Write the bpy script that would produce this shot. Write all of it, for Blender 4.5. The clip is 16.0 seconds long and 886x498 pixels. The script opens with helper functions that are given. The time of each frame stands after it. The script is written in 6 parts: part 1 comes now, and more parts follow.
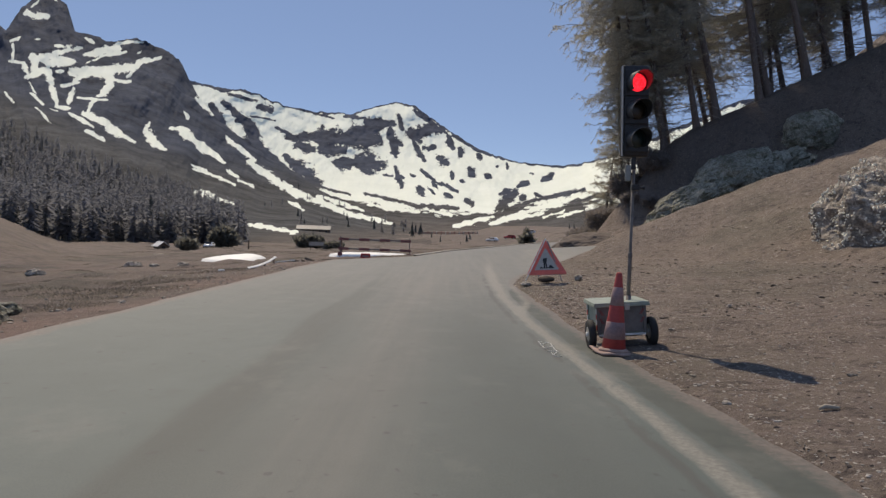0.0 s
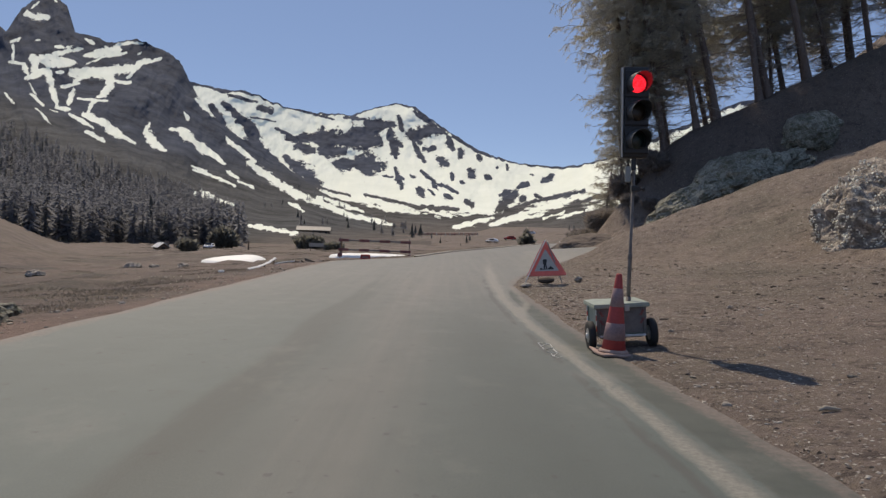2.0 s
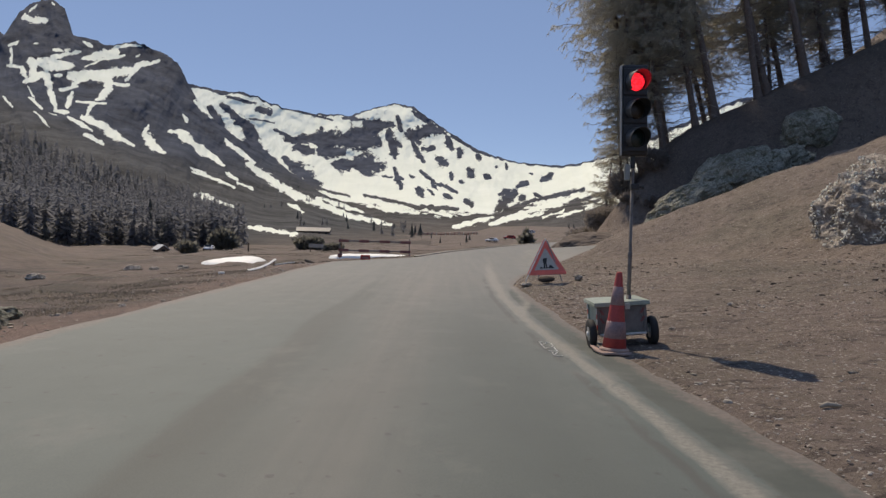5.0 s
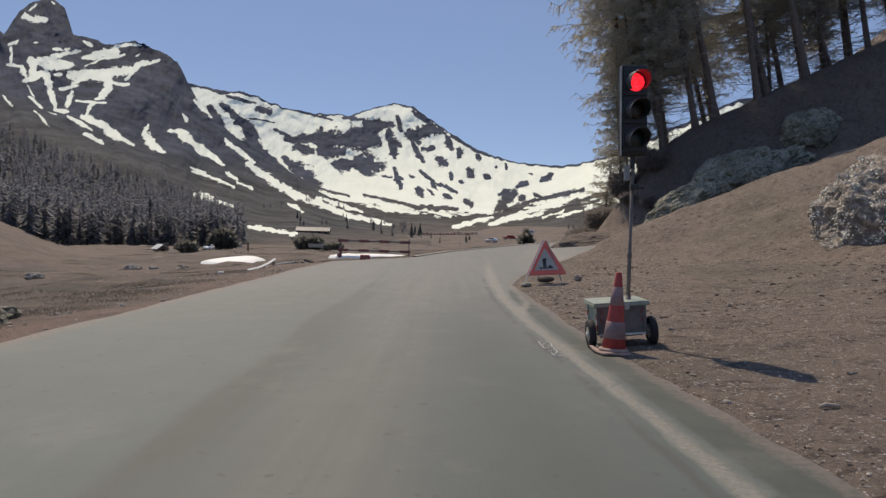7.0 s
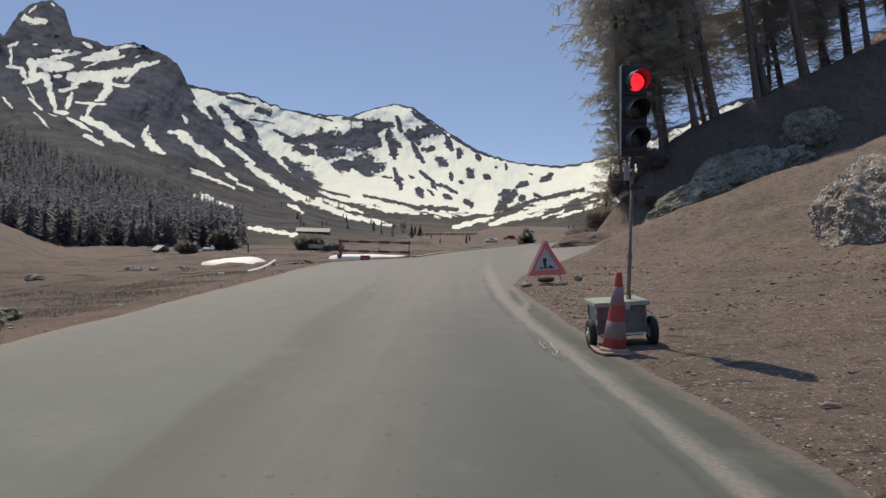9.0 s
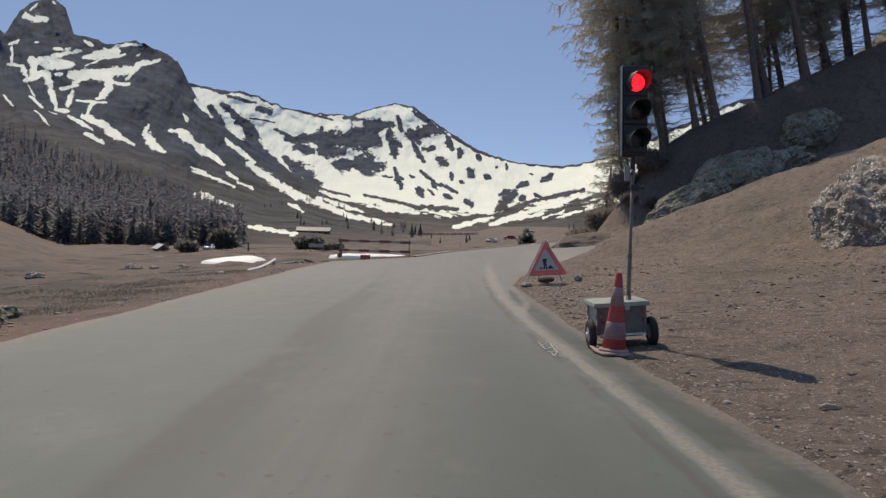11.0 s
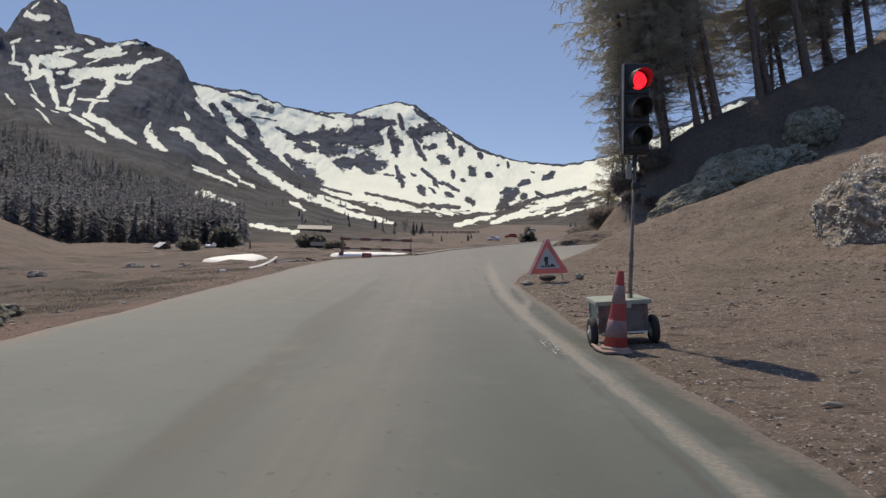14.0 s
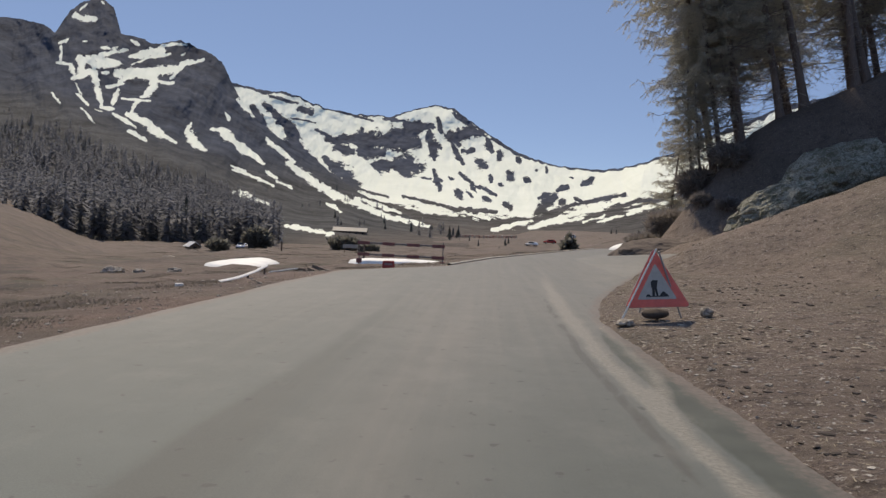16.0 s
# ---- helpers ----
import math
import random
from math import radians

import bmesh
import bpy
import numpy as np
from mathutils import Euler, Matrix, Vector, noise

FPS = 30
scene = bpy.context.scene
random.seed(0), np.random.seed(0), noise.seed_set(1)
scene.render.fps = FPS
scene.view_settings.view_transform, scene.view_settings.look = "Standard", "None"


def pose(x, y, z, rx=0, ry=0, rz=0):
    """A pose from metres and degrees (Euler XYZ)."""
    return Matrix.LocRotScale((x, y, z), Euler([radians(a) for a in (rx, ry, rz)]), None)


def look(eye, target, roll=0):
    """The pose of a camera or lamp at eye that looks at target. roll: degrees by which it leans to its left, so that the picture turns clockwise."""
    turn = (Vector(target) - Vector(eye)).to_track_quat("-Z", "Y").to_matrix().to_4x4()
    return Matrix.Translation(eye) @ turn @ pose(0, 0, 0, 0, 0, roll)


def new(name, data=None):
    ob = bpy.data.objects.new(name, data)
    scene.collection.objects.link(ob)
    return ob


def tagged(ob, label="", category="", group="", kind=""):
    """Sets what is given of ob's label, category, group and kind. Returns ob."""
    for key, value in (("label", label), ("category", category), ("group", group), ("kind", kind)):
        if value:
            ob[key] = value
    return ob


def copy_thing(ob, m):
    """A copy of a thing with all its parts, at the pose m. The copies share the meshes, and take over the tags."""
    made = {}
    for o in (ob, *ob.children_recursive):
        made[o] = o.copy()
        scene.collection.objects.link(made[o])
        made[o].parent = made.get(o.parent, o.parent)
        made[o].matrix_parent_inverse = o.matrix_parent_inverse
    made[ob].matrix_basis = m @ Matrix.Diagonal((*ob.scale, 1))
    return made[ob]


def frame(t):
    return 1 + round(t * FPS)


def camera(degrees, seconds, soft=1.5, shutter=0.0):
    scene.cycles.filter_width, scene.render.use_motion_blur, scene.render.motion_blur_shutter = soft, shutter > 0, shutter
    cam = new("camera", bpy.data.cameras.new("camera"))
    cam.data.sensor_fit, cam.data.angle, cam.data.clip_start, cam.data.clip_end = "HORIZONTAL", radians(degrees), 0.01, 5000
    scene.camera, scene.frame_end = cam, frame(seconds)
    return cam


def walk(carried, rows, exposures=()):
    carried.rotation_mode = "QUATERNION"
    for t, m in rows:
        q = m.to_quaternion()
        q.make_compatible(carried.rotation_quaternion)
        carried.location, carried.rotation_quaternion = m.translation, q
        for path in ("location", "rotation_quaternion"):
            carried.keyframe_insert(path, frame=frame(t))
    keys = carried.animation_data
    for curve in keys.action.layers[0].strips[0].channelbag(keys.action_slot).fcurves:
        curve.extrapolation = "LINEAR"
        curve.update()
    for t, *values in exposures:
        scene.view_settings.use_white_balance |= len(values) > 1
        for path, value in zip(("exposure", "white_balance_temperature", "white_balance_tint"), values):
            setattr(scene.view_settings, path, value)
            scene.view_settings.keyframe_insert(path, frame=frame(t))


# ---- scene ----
# ---- camera and its way: standing before the red light, then rolling forward ----
cam = camera(60.0, 16.0, soft=1.4)
# seconds, x, y, z, yaw to the left, pitch up, lean
STAND = (0.088, -1.632, 1.191)
TURNS = [
    (0.0, 0.725, -1.69, 1.976), (0.5, 0.719, -1.569, 2.116), (1.0, 0.686, -1.618, 1.3), (1.5, 0.719, -1.648, 1.844),
    (2.0, 0.723, -1.609, 2.008), (2.5, 0.7, -1.63, 1.813), (3.0, 0.694, -1.62, 1.756), (3.5, 0.714, -1.624, 1.8),
    (4.0, 0.713, -1.641, 1.441), (6.5, 0.715, -1.6, 1.635), (7.0, 0.689, -1.625, 1.612), (7.5, 0.712, -1.616, 1.823),
    (8.0, 0.703, -1.624, 1.704), (8.5, 0.712, -1.634, 1.592), (9.0, 0.705, -1.598, 1.438), (11.5, 0.72, -1.621, 1.839),
    (12.0, 0.729, -1.601, 1.956), (12.5, 0.702, -1.592, 1.822), (13.0, 0.711, -1.612, 1.464), (13.5, 0.753, -1.646, 1.594),
]
ROLLING = [
    (14.0, 0.088, -1.632, 1.191, 0.819, -1.756, 1.654), (14.5, 0.079, -1.231, 1.192, 0.98, -1.607, 2.222),
    (15.0, 0.017, -0.195, 1.165, 0.964, -1.549, 4.505), (15.5, -0.059, 1.527, 1.142, 2.814, -1.686, 3.695),
    (16.0, -0.11, 4.294, 1.144, 3.531, -1.549, 2.69),
]


def aim(x, y, z, yaw, pitch, lean):
    """A camera pose from its place and its yaw, pitch and lean in degrees."""
    a, b = radians(yaw), radians(pitch)
    ahead = Vector((-math.sin(a) * math.cos(b), math.cos(a) * math.cos(b), math.sin(b)))
    eye = Vector((x, y, z))
    return look(eye, eye + ahead * 10.0, lean)


walk(cam, [(t, aim(*STAND, a, b, c)) for t, a, b, c in TURNS] + [(t, aim(x, y, z, a, b, c)) for t, x, y, z, a, b, c in ROLLING], [(0.0, 0.29, 8050.0, 12.0)])

# ---- daylight: a high sun ahead and to the left, clear sky ----
SUN_WAY = Vector((-0.80, 1.68, 2.40)).normalized()
world = bpy.data.worlds.new("sky")
scene.world = world
world.use_nodes = True
wt = world.node_tree
sky = wt.nodes.new("ShaderNodeTexSky")
sky.sky_type, sky.sun_disc = "NISHITA", False
sky.sun_elevation, sky.sun_rotation = math.asin(SUN_WAY.z), math.atan2(SUN_WAY.x, SUN_WAY.y)
sky.altitude, sky.air_density, sky.dust_density, sky.ozone_density = 3500.0, 0.70, 0.0, 2.0
wt.nodes["Background"].inputs["Strength"].default_value = 0.150
even = wt.nodes.new("ShaderNodeMixRGB")
even.inputs["Fac"].default_value, even.inputs["Color2"].default_value = 0.70, (0.92, 1.58, 3.25, 1.0)
wt.links.new(sky.outputs["Color"], even.inputs["Color1"])
wt.links.new(even.outputs["Color"], wt.nodes["Background"].inputs["Color"])
sun = new("sun", bpy.data.lights.new("sun", "SUN"))
sun.data.energy, sun.data.angle, sun.data.color = 2.75, radians(0.55), (1.0, 0.95, 0.87)
sun.matrix_world = look(SUN_WAY * 50.0, (0, 0, 0))


# ---- materials ----
class Mat:
    """A small wrapper that builds a node material step by step."""

    def __init__(self, name, rough=0.85, metal=0.0):
        self.m = bpy.data.materials.new(name)
        self.m.use_nodes = True
        self.t = self.m.node_tree
        self.b = self.t.nodes["Principled BSDF"]
        self.b.inputs["Roughness"].default_value = rough
        self.b.inputs["Metallic"].default_value = metal
        self.co = self.t.nodes.new("ShaderNodeTexCoord").outputs["Object"]

    def n(self, kind, **values):
        node = self.t.nodes.new("ShaderNode" + kind)
        for key, value in values.items():
            node.inputs[key.replace("_", " ")].default_value = value
        return node

    def link(self, a, b):
        self.t.links.new(a, b)

    def noise(self, scale, detail=6.0, rough=0.6, co=None, stretch=None):
        node = self.n("TexNoise", Scale=scale, Detail=detail, Roughness=rough)
        src = co or self.co
        if stretch:
            mp = self.n("Mapping")
            mp.inputs["Scale"].default_value = stretch
            self.link(src, mp.inputs["Vector"])
            src = mp.outputs["Vector"]
        self.link(src, node.inputs["Vector"])
        return node.outputs["Fac"]

    def ramp(self, fac, lo, hi, c0=(0, 0, 0), c1=(1, 1, 1)):
        node = self.n("ValToRGB")
        e = node.color_ramp.elements
        e[0].position, e[0].color, e[1].position, e[1].color = lo, (*c0, 1), hi, (*c1, 1)
        self.link(fac, node.inputs["Fac"])
        return node.outputs["Color"]

    def mix(self, fac, a, b, mode="MIX"):
        node = self.n("MixRGB")
        node.blend_type = mode
        for slot, v in (("Fac", fac), ("Color1", a), ("Color2", b)):
            if isinstance(v, (int, float)):
                node.inputs[slot].default_value = v
            elif isinstance(v, tuple):
                node.inputs[slot].default_value = (*v, 1)
            else:
                self.link(v, node.inputs[slot])
        return node.outputs["Color"]

    def color(self, src):
        if isinstance(src, tuple):
            self.b.inputs["Base Color"].default_value = (*src, 1)
        else:
            self.link(src, self.b.inputs["Base Color"])
        return self

    def bump(self, height, strength=0.4, distance=0.02):
        node = self.n("Bump", Strength=strength, Distance=distance)
        self.link(height, node.inputs["Height"])
        self.link(node.outputs["Normal"], self.b.inputs["Normal"])
        return self

    def attribute(self, name):
        node = self.n("Attribute")
        node.attribute_name = name
        return node.outputs["Fac"]

    def math(self, op, a, b=0.0):
        node = self.n("Math")
        node.operation = op
        for k, v in enumerate((a, b)):
            if isinstance(v, (int, float)):
                node.inputs[k].default_value = v
            else:
                self.link(v, node.inputs[k])
        return node.outputs["Value"]

    def random(self):
        return self.n("ObjectInfo").outputs["Random"]

    def island(self):
        return self.n("NewGeometry").outputs["Random Per Island"]


def plain(name, c, rough=0.6, metal=0.0, vary=0.12, scale=9.0, bumpy=0.08):
    """Painted, moulded or cast surface with soiling at two scales."""
    m = Mat(name, rough, metal)
    dirt = m.noise(scale, 8.0, 0.65)
    grain = m.noise(scale * 14.0, 3.0)
    dark = tuple(v * (1 - 2.2 * vary) for v in c)
    lite = tuple(min(1.0, v * (1 + vary)) for v in c)
    base = m.ramp(dirt, 0.32, 0.68, dark, lite)
    m.color(m.mix(vary * 1.4, base, m.ramp(grain, 0.3, 0.7, tuple(v * 0.5 for v in c), lite)))
    m.bump(m.math("ADD", m.math("MULTIPLY", dirt, 0.7), m.math("MULTIPLY", grain, 0.3)), bumpy * 3, 0.01)
    return m.m


def asphalt_material():
    """Worn road: cool grey lanes, warm dusty wheel tracks, a dark seam, small stains and tar spots."""
    m = Mat("asphalt", 0.70)
    worn, dark = m.attribute("worn"), m.attribute("dark")
    big = m.noise(0.30, 5.0, 0.6, stretch=(1.4, 0.35, 1.0))
    mid = m.noise(2.2, 7.0, 0.65)
    grit = m.noise(95.0, 4.0, 0.75)
    both = m.math("ADD", m.math("MULTIPLY", big, 0.6), m.math("MULTIPLY", mid, 0.4))
    cool = m.ramp(both, 0.34, 0.66, (0.042, 0.066, 0.060), (0.068, 0.098, 0.089))
    warm = m.ramp(both, 0.34, 0.66, (0.090, 0.089, 0.077), (0.138, 0.132, 0.114))
    base = m.mix(worn, cool, warm)
    base = m.mix(m.math("MULTIPLY", dark, 0.95), base, (0.028, 0.040, 0.033))
    # paler far road: grazing sheen put into the colour together with dust
    base = m.mix(m.math("MULTIPLY", m.attribute("sheen_dust"), 0.45), base, m.ramp(mid, 0.3, 0.7, (0.152, 0.158, 0.146), (0.215, 0.219, 0.200)))
    base = m.mix(0.24, base, m.ramp(grit, 0.30, 0.72, (0.045, 0.047, 0.044), (0.25, 0.25, 0.235)))
    spots = m.ramp(m.noise(2.4, 5.0, 0.6), 0.62, 0.74)
    spots2 = m.ramp(m.noise(9.0, 2.0, 0.4), 0.69, 0.72)
    base = m.mix(m.math("MULTIPLY", spots2, 0.75), base, (0.05, 0.05, 0.048))
    base = m.mix(m.math("MULTIPLY", spots, 0.40), base, (0.06, 0.06, 0.057))
    streak = m.ramp(m.noise(1.0, 5.0, 0.6, stretch=(6.0, 0.12, 1.0)), 0.42, 0.64)
    base = m.mix(m.math("MULTIPLY", streak, m.math("MULTIPLY", worn, 0.22)), base, (0.225, 0.208, 0.178))
    # sand washed along the lane edge, greenish shoulder beyond, a dark open joint before it
    ragged = m.math("MULTIPLY", m.math("SUBTRACT", m.noise(5.0, 7.0, 0.7, stretch=(1.0, 0.4, 1.0)), 0.5), 0.9)
    shoulder = m.ramp(m.math("ADD", m.attribute("shoulder"), ragged), 0.40, 0.62)
    base = m.mix(m.math("MULTIPLY", shoulder, 0.9), base, m.ramp(mid, 0.3, 0.7, (0.034, 0.042, 0.035), (0.070, 0.079, 0.066)))
    joint = m.ramp(m.math("ADD", m.attribute("joint"), ragged), 0.50, 0.80)
    base = m.mix(m.math("MULTIPLY", joint, 0.6), base, (0.060, 0.058, 0.052))
    pale = m.ramp(m.noise(1.1, 6.0, 0.7, stretch=(1.0, 0.6, 1.0)), 0.54, 0.70)
    base = m.mix(m.math("MULTIPLY", pale, 0.28), base, (0.205, 0.200, 0.178))
    sand = m.ramp(m.math("ADD", m.attribute("gravel"), ragged), 0.28, 0.80)
    base = m.mix(m.math("MULTIPLY", sand, 0.62), base, m.ramp(m.noise(26.0, 6.0, 0.7), 0.3, 0.7, (0.15, 0.135, 0.112), (0.36, 0.335, 0.285)))
    # earth trodden and washed over both edges
    spill = m.ramp(m.math("ADD", m.attribute("spill"), m.math("ADD", ragged, m.math("MULTIPLY", m.math("SUBTRACT", m.noise(14.0, 6.0, 0.75), 0.5), 0.9))), 0.62, 1.02)
    base = m.mix(m.math("MULTIPLY", spill, 0.85), base, m.ramp(m.noise(20.0, 6.0, 0.7), 0.3, 0.7, (0.085, 0.067, 0.057), (0.225, 0.182, 0.155)))
    m.color(base)
    m.bump(m.math("ADD", m.math("MULTIPLY", grit, 0.35), m.math("ADD", mid, m.math("MULTIPLY", sand, 0.8))), 0.35, 0.014)
    return m.m


def mountain_material(name, rock_dark, rock_lite, turf):
    """Rock and turf below, old snow where the snow attribute rises over a ragged edge."""
    m = Mat(name, 0.9)
    m.b.inputs["Specular IOR Level"].default_value = 0.05
    a = m.attribute("snow")
    g = m.attribute("turf")
    edge = m.noise(0.055, 4.0, 0.52, stretch=(1.0, 1.0, 0.8))
    edge2 = m.noise(0.16, 4.0, 0.55, stretch=(1.3, 1.0, 0.8))
    swing = m.math("ADD", m.math("MULTIPLY", m.math("SUBTRACT", edge, 0.5), 0.60), m.math("MULTIPLY", m.math("SUBTRACT", edge2, 0.5), 0.60))
    fleck = m.math("MULTIPLY", m.math("SUBTRACT", m.noise(0.42, 3.0, 0.6, stretch=(1.4, 1.0, 0.7)), 0.5), 0.55)
    snowy = m.ramp(m.math("ADD", a, m.math("ADD", swing, fleck)), 0.47, 0.53)
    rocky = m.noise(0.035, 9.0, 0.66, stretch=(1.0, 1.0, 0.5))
    # the rock tones passed in are blued for distance haze
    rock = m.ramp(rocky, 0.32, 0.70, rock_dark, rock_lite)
    grass = m.ramp(m.noise(0.045, 9.0, 0.75, stretch=(0.6, 1.0, 1.0)), 0.36, 0.64, tuple(v * 0.42 for v in turf), tuple(v * 1.5 for v in turf))
    ground = m.mix(g, rock, grass)
    ground = m.mix(m.attribute("meadow"), ground, m.ramp(m.noise(0.12, 8.0, 0.7), 0.34, 0.66, (0.080, 0.068, 0.060), (0.165, 0.143, 0.124)))
    snow = m.ramp(m.noise(0.02, 6.0, 0.6), 0.3, 0.7, (0.80, 0.835, 0.715), (0.88, 0.91, 0.79))
    m.color(m.mix(snowy, ground, snow))
    bare = m.math("SUBTRACT", 1.05, snowy)
    m.bump(m.math("MULTIPLY", bare, m.math("ADD", rocky, m.math("MULTIPLY", edge2, 0.4))), 0.6, 5.0)
    return m.m


def rock_material(name, dark, lite, moss=0.35, chips=0.0):
    m = Mat(name, 0.88)
    big = m.noise(0.9, 7.0, 0.65)
    crack = m.n("TexVoronoi", Scale=5.5)
    crack.feature = "DISTANCE_TO_EDGE"
    warp = m.n("VectorMath")
    warp.operation = "ADD"
    m.link(m.co, warp.inputs[0])
    nz = m.n("TexNoise", Scale=1.7, Detail=6.0)
    m.link(m.co, nz.inputs["Vector"])
    m.link(nz.outputs["Color"], warp.inputs[1])
    m.link(warp.outputs["Vector"], crack.inputs["Vector"])
    fine = m.noise(16.0, 8.0, 0.7)
    base = m.ramp(m.math("ADD", m.math("MULTIPLY", big, 0.5), m.math("MULTIPLY", fine, 0.5)), 0.41, 0.53, dark, lite)
    green = m.ramp(m.noise(3.6, 9.0, 0.75), 0.48, 0.56)
    base = m.mix(m.math("MULTIPLY", green, moss), base, (0.075, 0.078, 0.042))
    pits = m.ramp(m.noise(7.5, 9.0, 0.8), 0.42, 0.47)
    base = m.mix(m.math("MULTIPLY", m.math("SUBTRACT", 1.0, pits), 0.6), base, (0.105, 0.086, 0.060))
    if chips:
        # crumbled face: bright fresh chips over brown earth-stained stone
        fresh = m.ramp(m.noise(4.6, 6.0, 0.72, stretch=(1.0, 1.0, 1.5)), 0.47, 0.56)
        base = m.mix(m.math("MULTIPLY", m.math("SUBTRACT", 1.0, fresh), chips), base, (0.120, 0.098, 0.080))
        base = m.mix(m.math("MULTIPLY", fresh, chips * 0.6), base, (0.62, 0.56, 0.47))
    seam = m.ramp(crack.outputs["Distance"], 0.01, 0.07)
    base = m.mix(m.math("MULTIPLY", m.math("SUBTRACT", 1.0, seam), 0.45), base, (0.06, 0.052, 0.042))
    m.color(base)
    m.bump(m.math("ADD", m.math("MULTIPLY", seam, 0.5), m.math("ADD", big, m.math("MULTIPLY", fine, 0.4))), 0.6, 0.06)
    return m.m


def bark_material():
    m = Mat("larch_bark", 0.92)
    rib = m.noise(6.0, 7.0, 0.7, stretch=(3.0, 3.0, 0.5))
    fine = m.noise(30.0, 6.0, 0.7)
    base = m.ramp(rib, 0.32, 0.68, (0.080, 0.060, 0.052), (0.220, 0.170, 0.142))
    m.color(m.mix(0.35, base, m.ramp(fine, 0.3, 0.7, (0.06, 0.048, 0.042), (0.26, 0.215, 0.185))))
    m.bump(rib, 0.9, 0.06)
    return m.m


def needle_material(name, c0, c1, thin=0.45):
    """Young needles and thin blades: each sprig takes its own tone and lets some light through."""
    m = Mat(name, 0.75)
    m.b.inputs["Specular IOR Level"].default_value = 0.2
    tone = m.island()
    patch = m.noise(0.35, 4.0, 0.6)
    mixed = m.math("ADD", m.math("MULTIPLY", tone, 0.6), m.math("MULTIPLY", patch, 0.4))
    tint = m.ramp(mixed, 0.22, 0.78, c0, c1)
    m.color(tint)
    back = m.n("BsdfTranslucent")
    m.link(tint, back.inputs["Color"])
    both = m.n("MixShader")
    both.inputs["Fac"].default_value = thin
    m.link(m.b.outputs["BSDF"], both.inputs[1])
    m.link(back.outputs["BSDF"], both.inputs[2])
    m.link(both.outputs["Shader"], m.t.nodes["Material Output"].inputs["Surface"])
    return m.m


def lamp_material(name, c, strength):
    """Signal lens: a lattice of small lamps behind ribbed plastic."""
    m = Mat(name, 0.25)
    cell = m.n("TexVoronoi", Scale=62.0)
    m.link(m.co, cell.inputs["Vector"])
    dots = m.ramp(cell.outputs["Distance"], 0.25, 0.75, (1.0, 1.0, 1.0), (0.30, 0.30, 0.30))
    m.color(m.mix(1.0, dots, c, "MULTIPLY"))
    if strength:
        m.link(m.mix(1.0, dots, c, "MULTIPLY"), m.b.inputs["Emission Color"])
        m.b.inputs["Emission Strength"].default_value = strength
    m.bump(cell.outputs["Distance"], 0.4, 0.01)
    return m.m


ASPHALT = asphalt_material()
# mountain rock carries the blue of the distant air in its colour
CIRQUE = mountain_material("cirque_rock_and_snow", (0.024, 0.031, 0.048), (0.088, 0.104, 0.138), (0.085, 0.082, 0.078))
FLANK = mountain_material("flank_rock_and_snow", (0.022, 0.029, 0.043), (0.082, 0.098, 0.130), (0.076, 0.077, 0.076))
BOULDER = rock_material("crumbling_boulder", (0.120, 0.092, 0.074), (0.40, 0.335, 0.28), 0.45, 0.55)
FRESH = plain("fresh_broken_stone", (0.88, 0.82, 0.69), 0.85, vary=0.16, scale=4.0, bumpy=0.3)
OUTCROP = rock_material("grey_outcrop", (0.115, 0.110, 0.085), (0.34, 0.33, 0.265), 0.85)
STONE = rock_material("field_stone", (0.19, 0.165, 0.140), (0.44, 0.39, 0.33), 0.2)
BARK = bark_material()
NEEDLE = needle_material("larch_needles", (0.40, 0.38, 0.32), (0.60, 0.57, 0.46), 0.65)
TWIG = needle_material("larch_twigs", (0.25, 0.22, 0.20), (0.38, 0.34, 0.31), 0.40)
FOREST = needle_material("forest_needles", (0.150, 0.162, 0.158), (0.230, 0.235, 0.218), 0.65)
SNOW = plain("old_snow", (0.86, 0.86, 0.82), 0.6, vary=0.05, scale=1.2, bumpy=0.5)
BLACK = plain("black_plastic", (0.018, 0.018, 0.020), 0.42, vary=0.2)
RUBBER = plain("tyre_rubber", (0.022, 0.022, 0.022), 0.8, vary=0.25)
CLOD = plain("dark_clods", (0.085, 0.066, 0.054), 0.95, vary=0.3, scale=3.0, bumpy=0.5)
RAIL = plain("pale_weathered_rail", (0.80, 0.80, 0.77), 0.5, 0.0, vary=0.08)
STEEL = plain("galvanised_steel", (0.44, 0.44, 0.42), 0.42, 0.75, vary=0.14)
CABINET = plain("light_grey_cabinet", (0.27, 0.275, 0.26), 0.5, vary=0.1)
VISOR = plain("weathered_black_visor", (0.060, 0.061, 0.063), 0.45, vary=0.2)
OLIVE = plain("grey_green_sheet_metal", (0.30, 0.345, 0.285), 0.5, vary=0.12)
# browner, darker copy of the sheet metal for the trailer's shaded front
OLIVE_SHADED = plain("shaded_green_sheet_metal", (0.165, 0.152, 0.140), 0.6, vary=0.2)
ORANGE = plain("orange_plastic", (0.43, 0.055, 0.048), 0.6, vary=0.2, scale=5.0)
PALE_BAND = plain("faded_reflective_band", (0.33, 0.205, 0.195), 0.5, vary=0.25, scale=5.0)
MAST = plain("rusty_grey_mast", (0.20, 0.172, 0.152), 0.65, 0.1, vary=0.22)
DUSTY_PLASTIC = plain("dusty_pale_rubber", (0.40, 0.275, 0.23), 0.85, vary=0.22)
OLD_RED = plain("faded_red_boards", (0.24, 0.095, 0.088), 0.75, vary=0.2)
OLD_WHITE = plain("dirty_white_boards", (0.26, 0.225, 0.20), 0.85, vary=0.2)
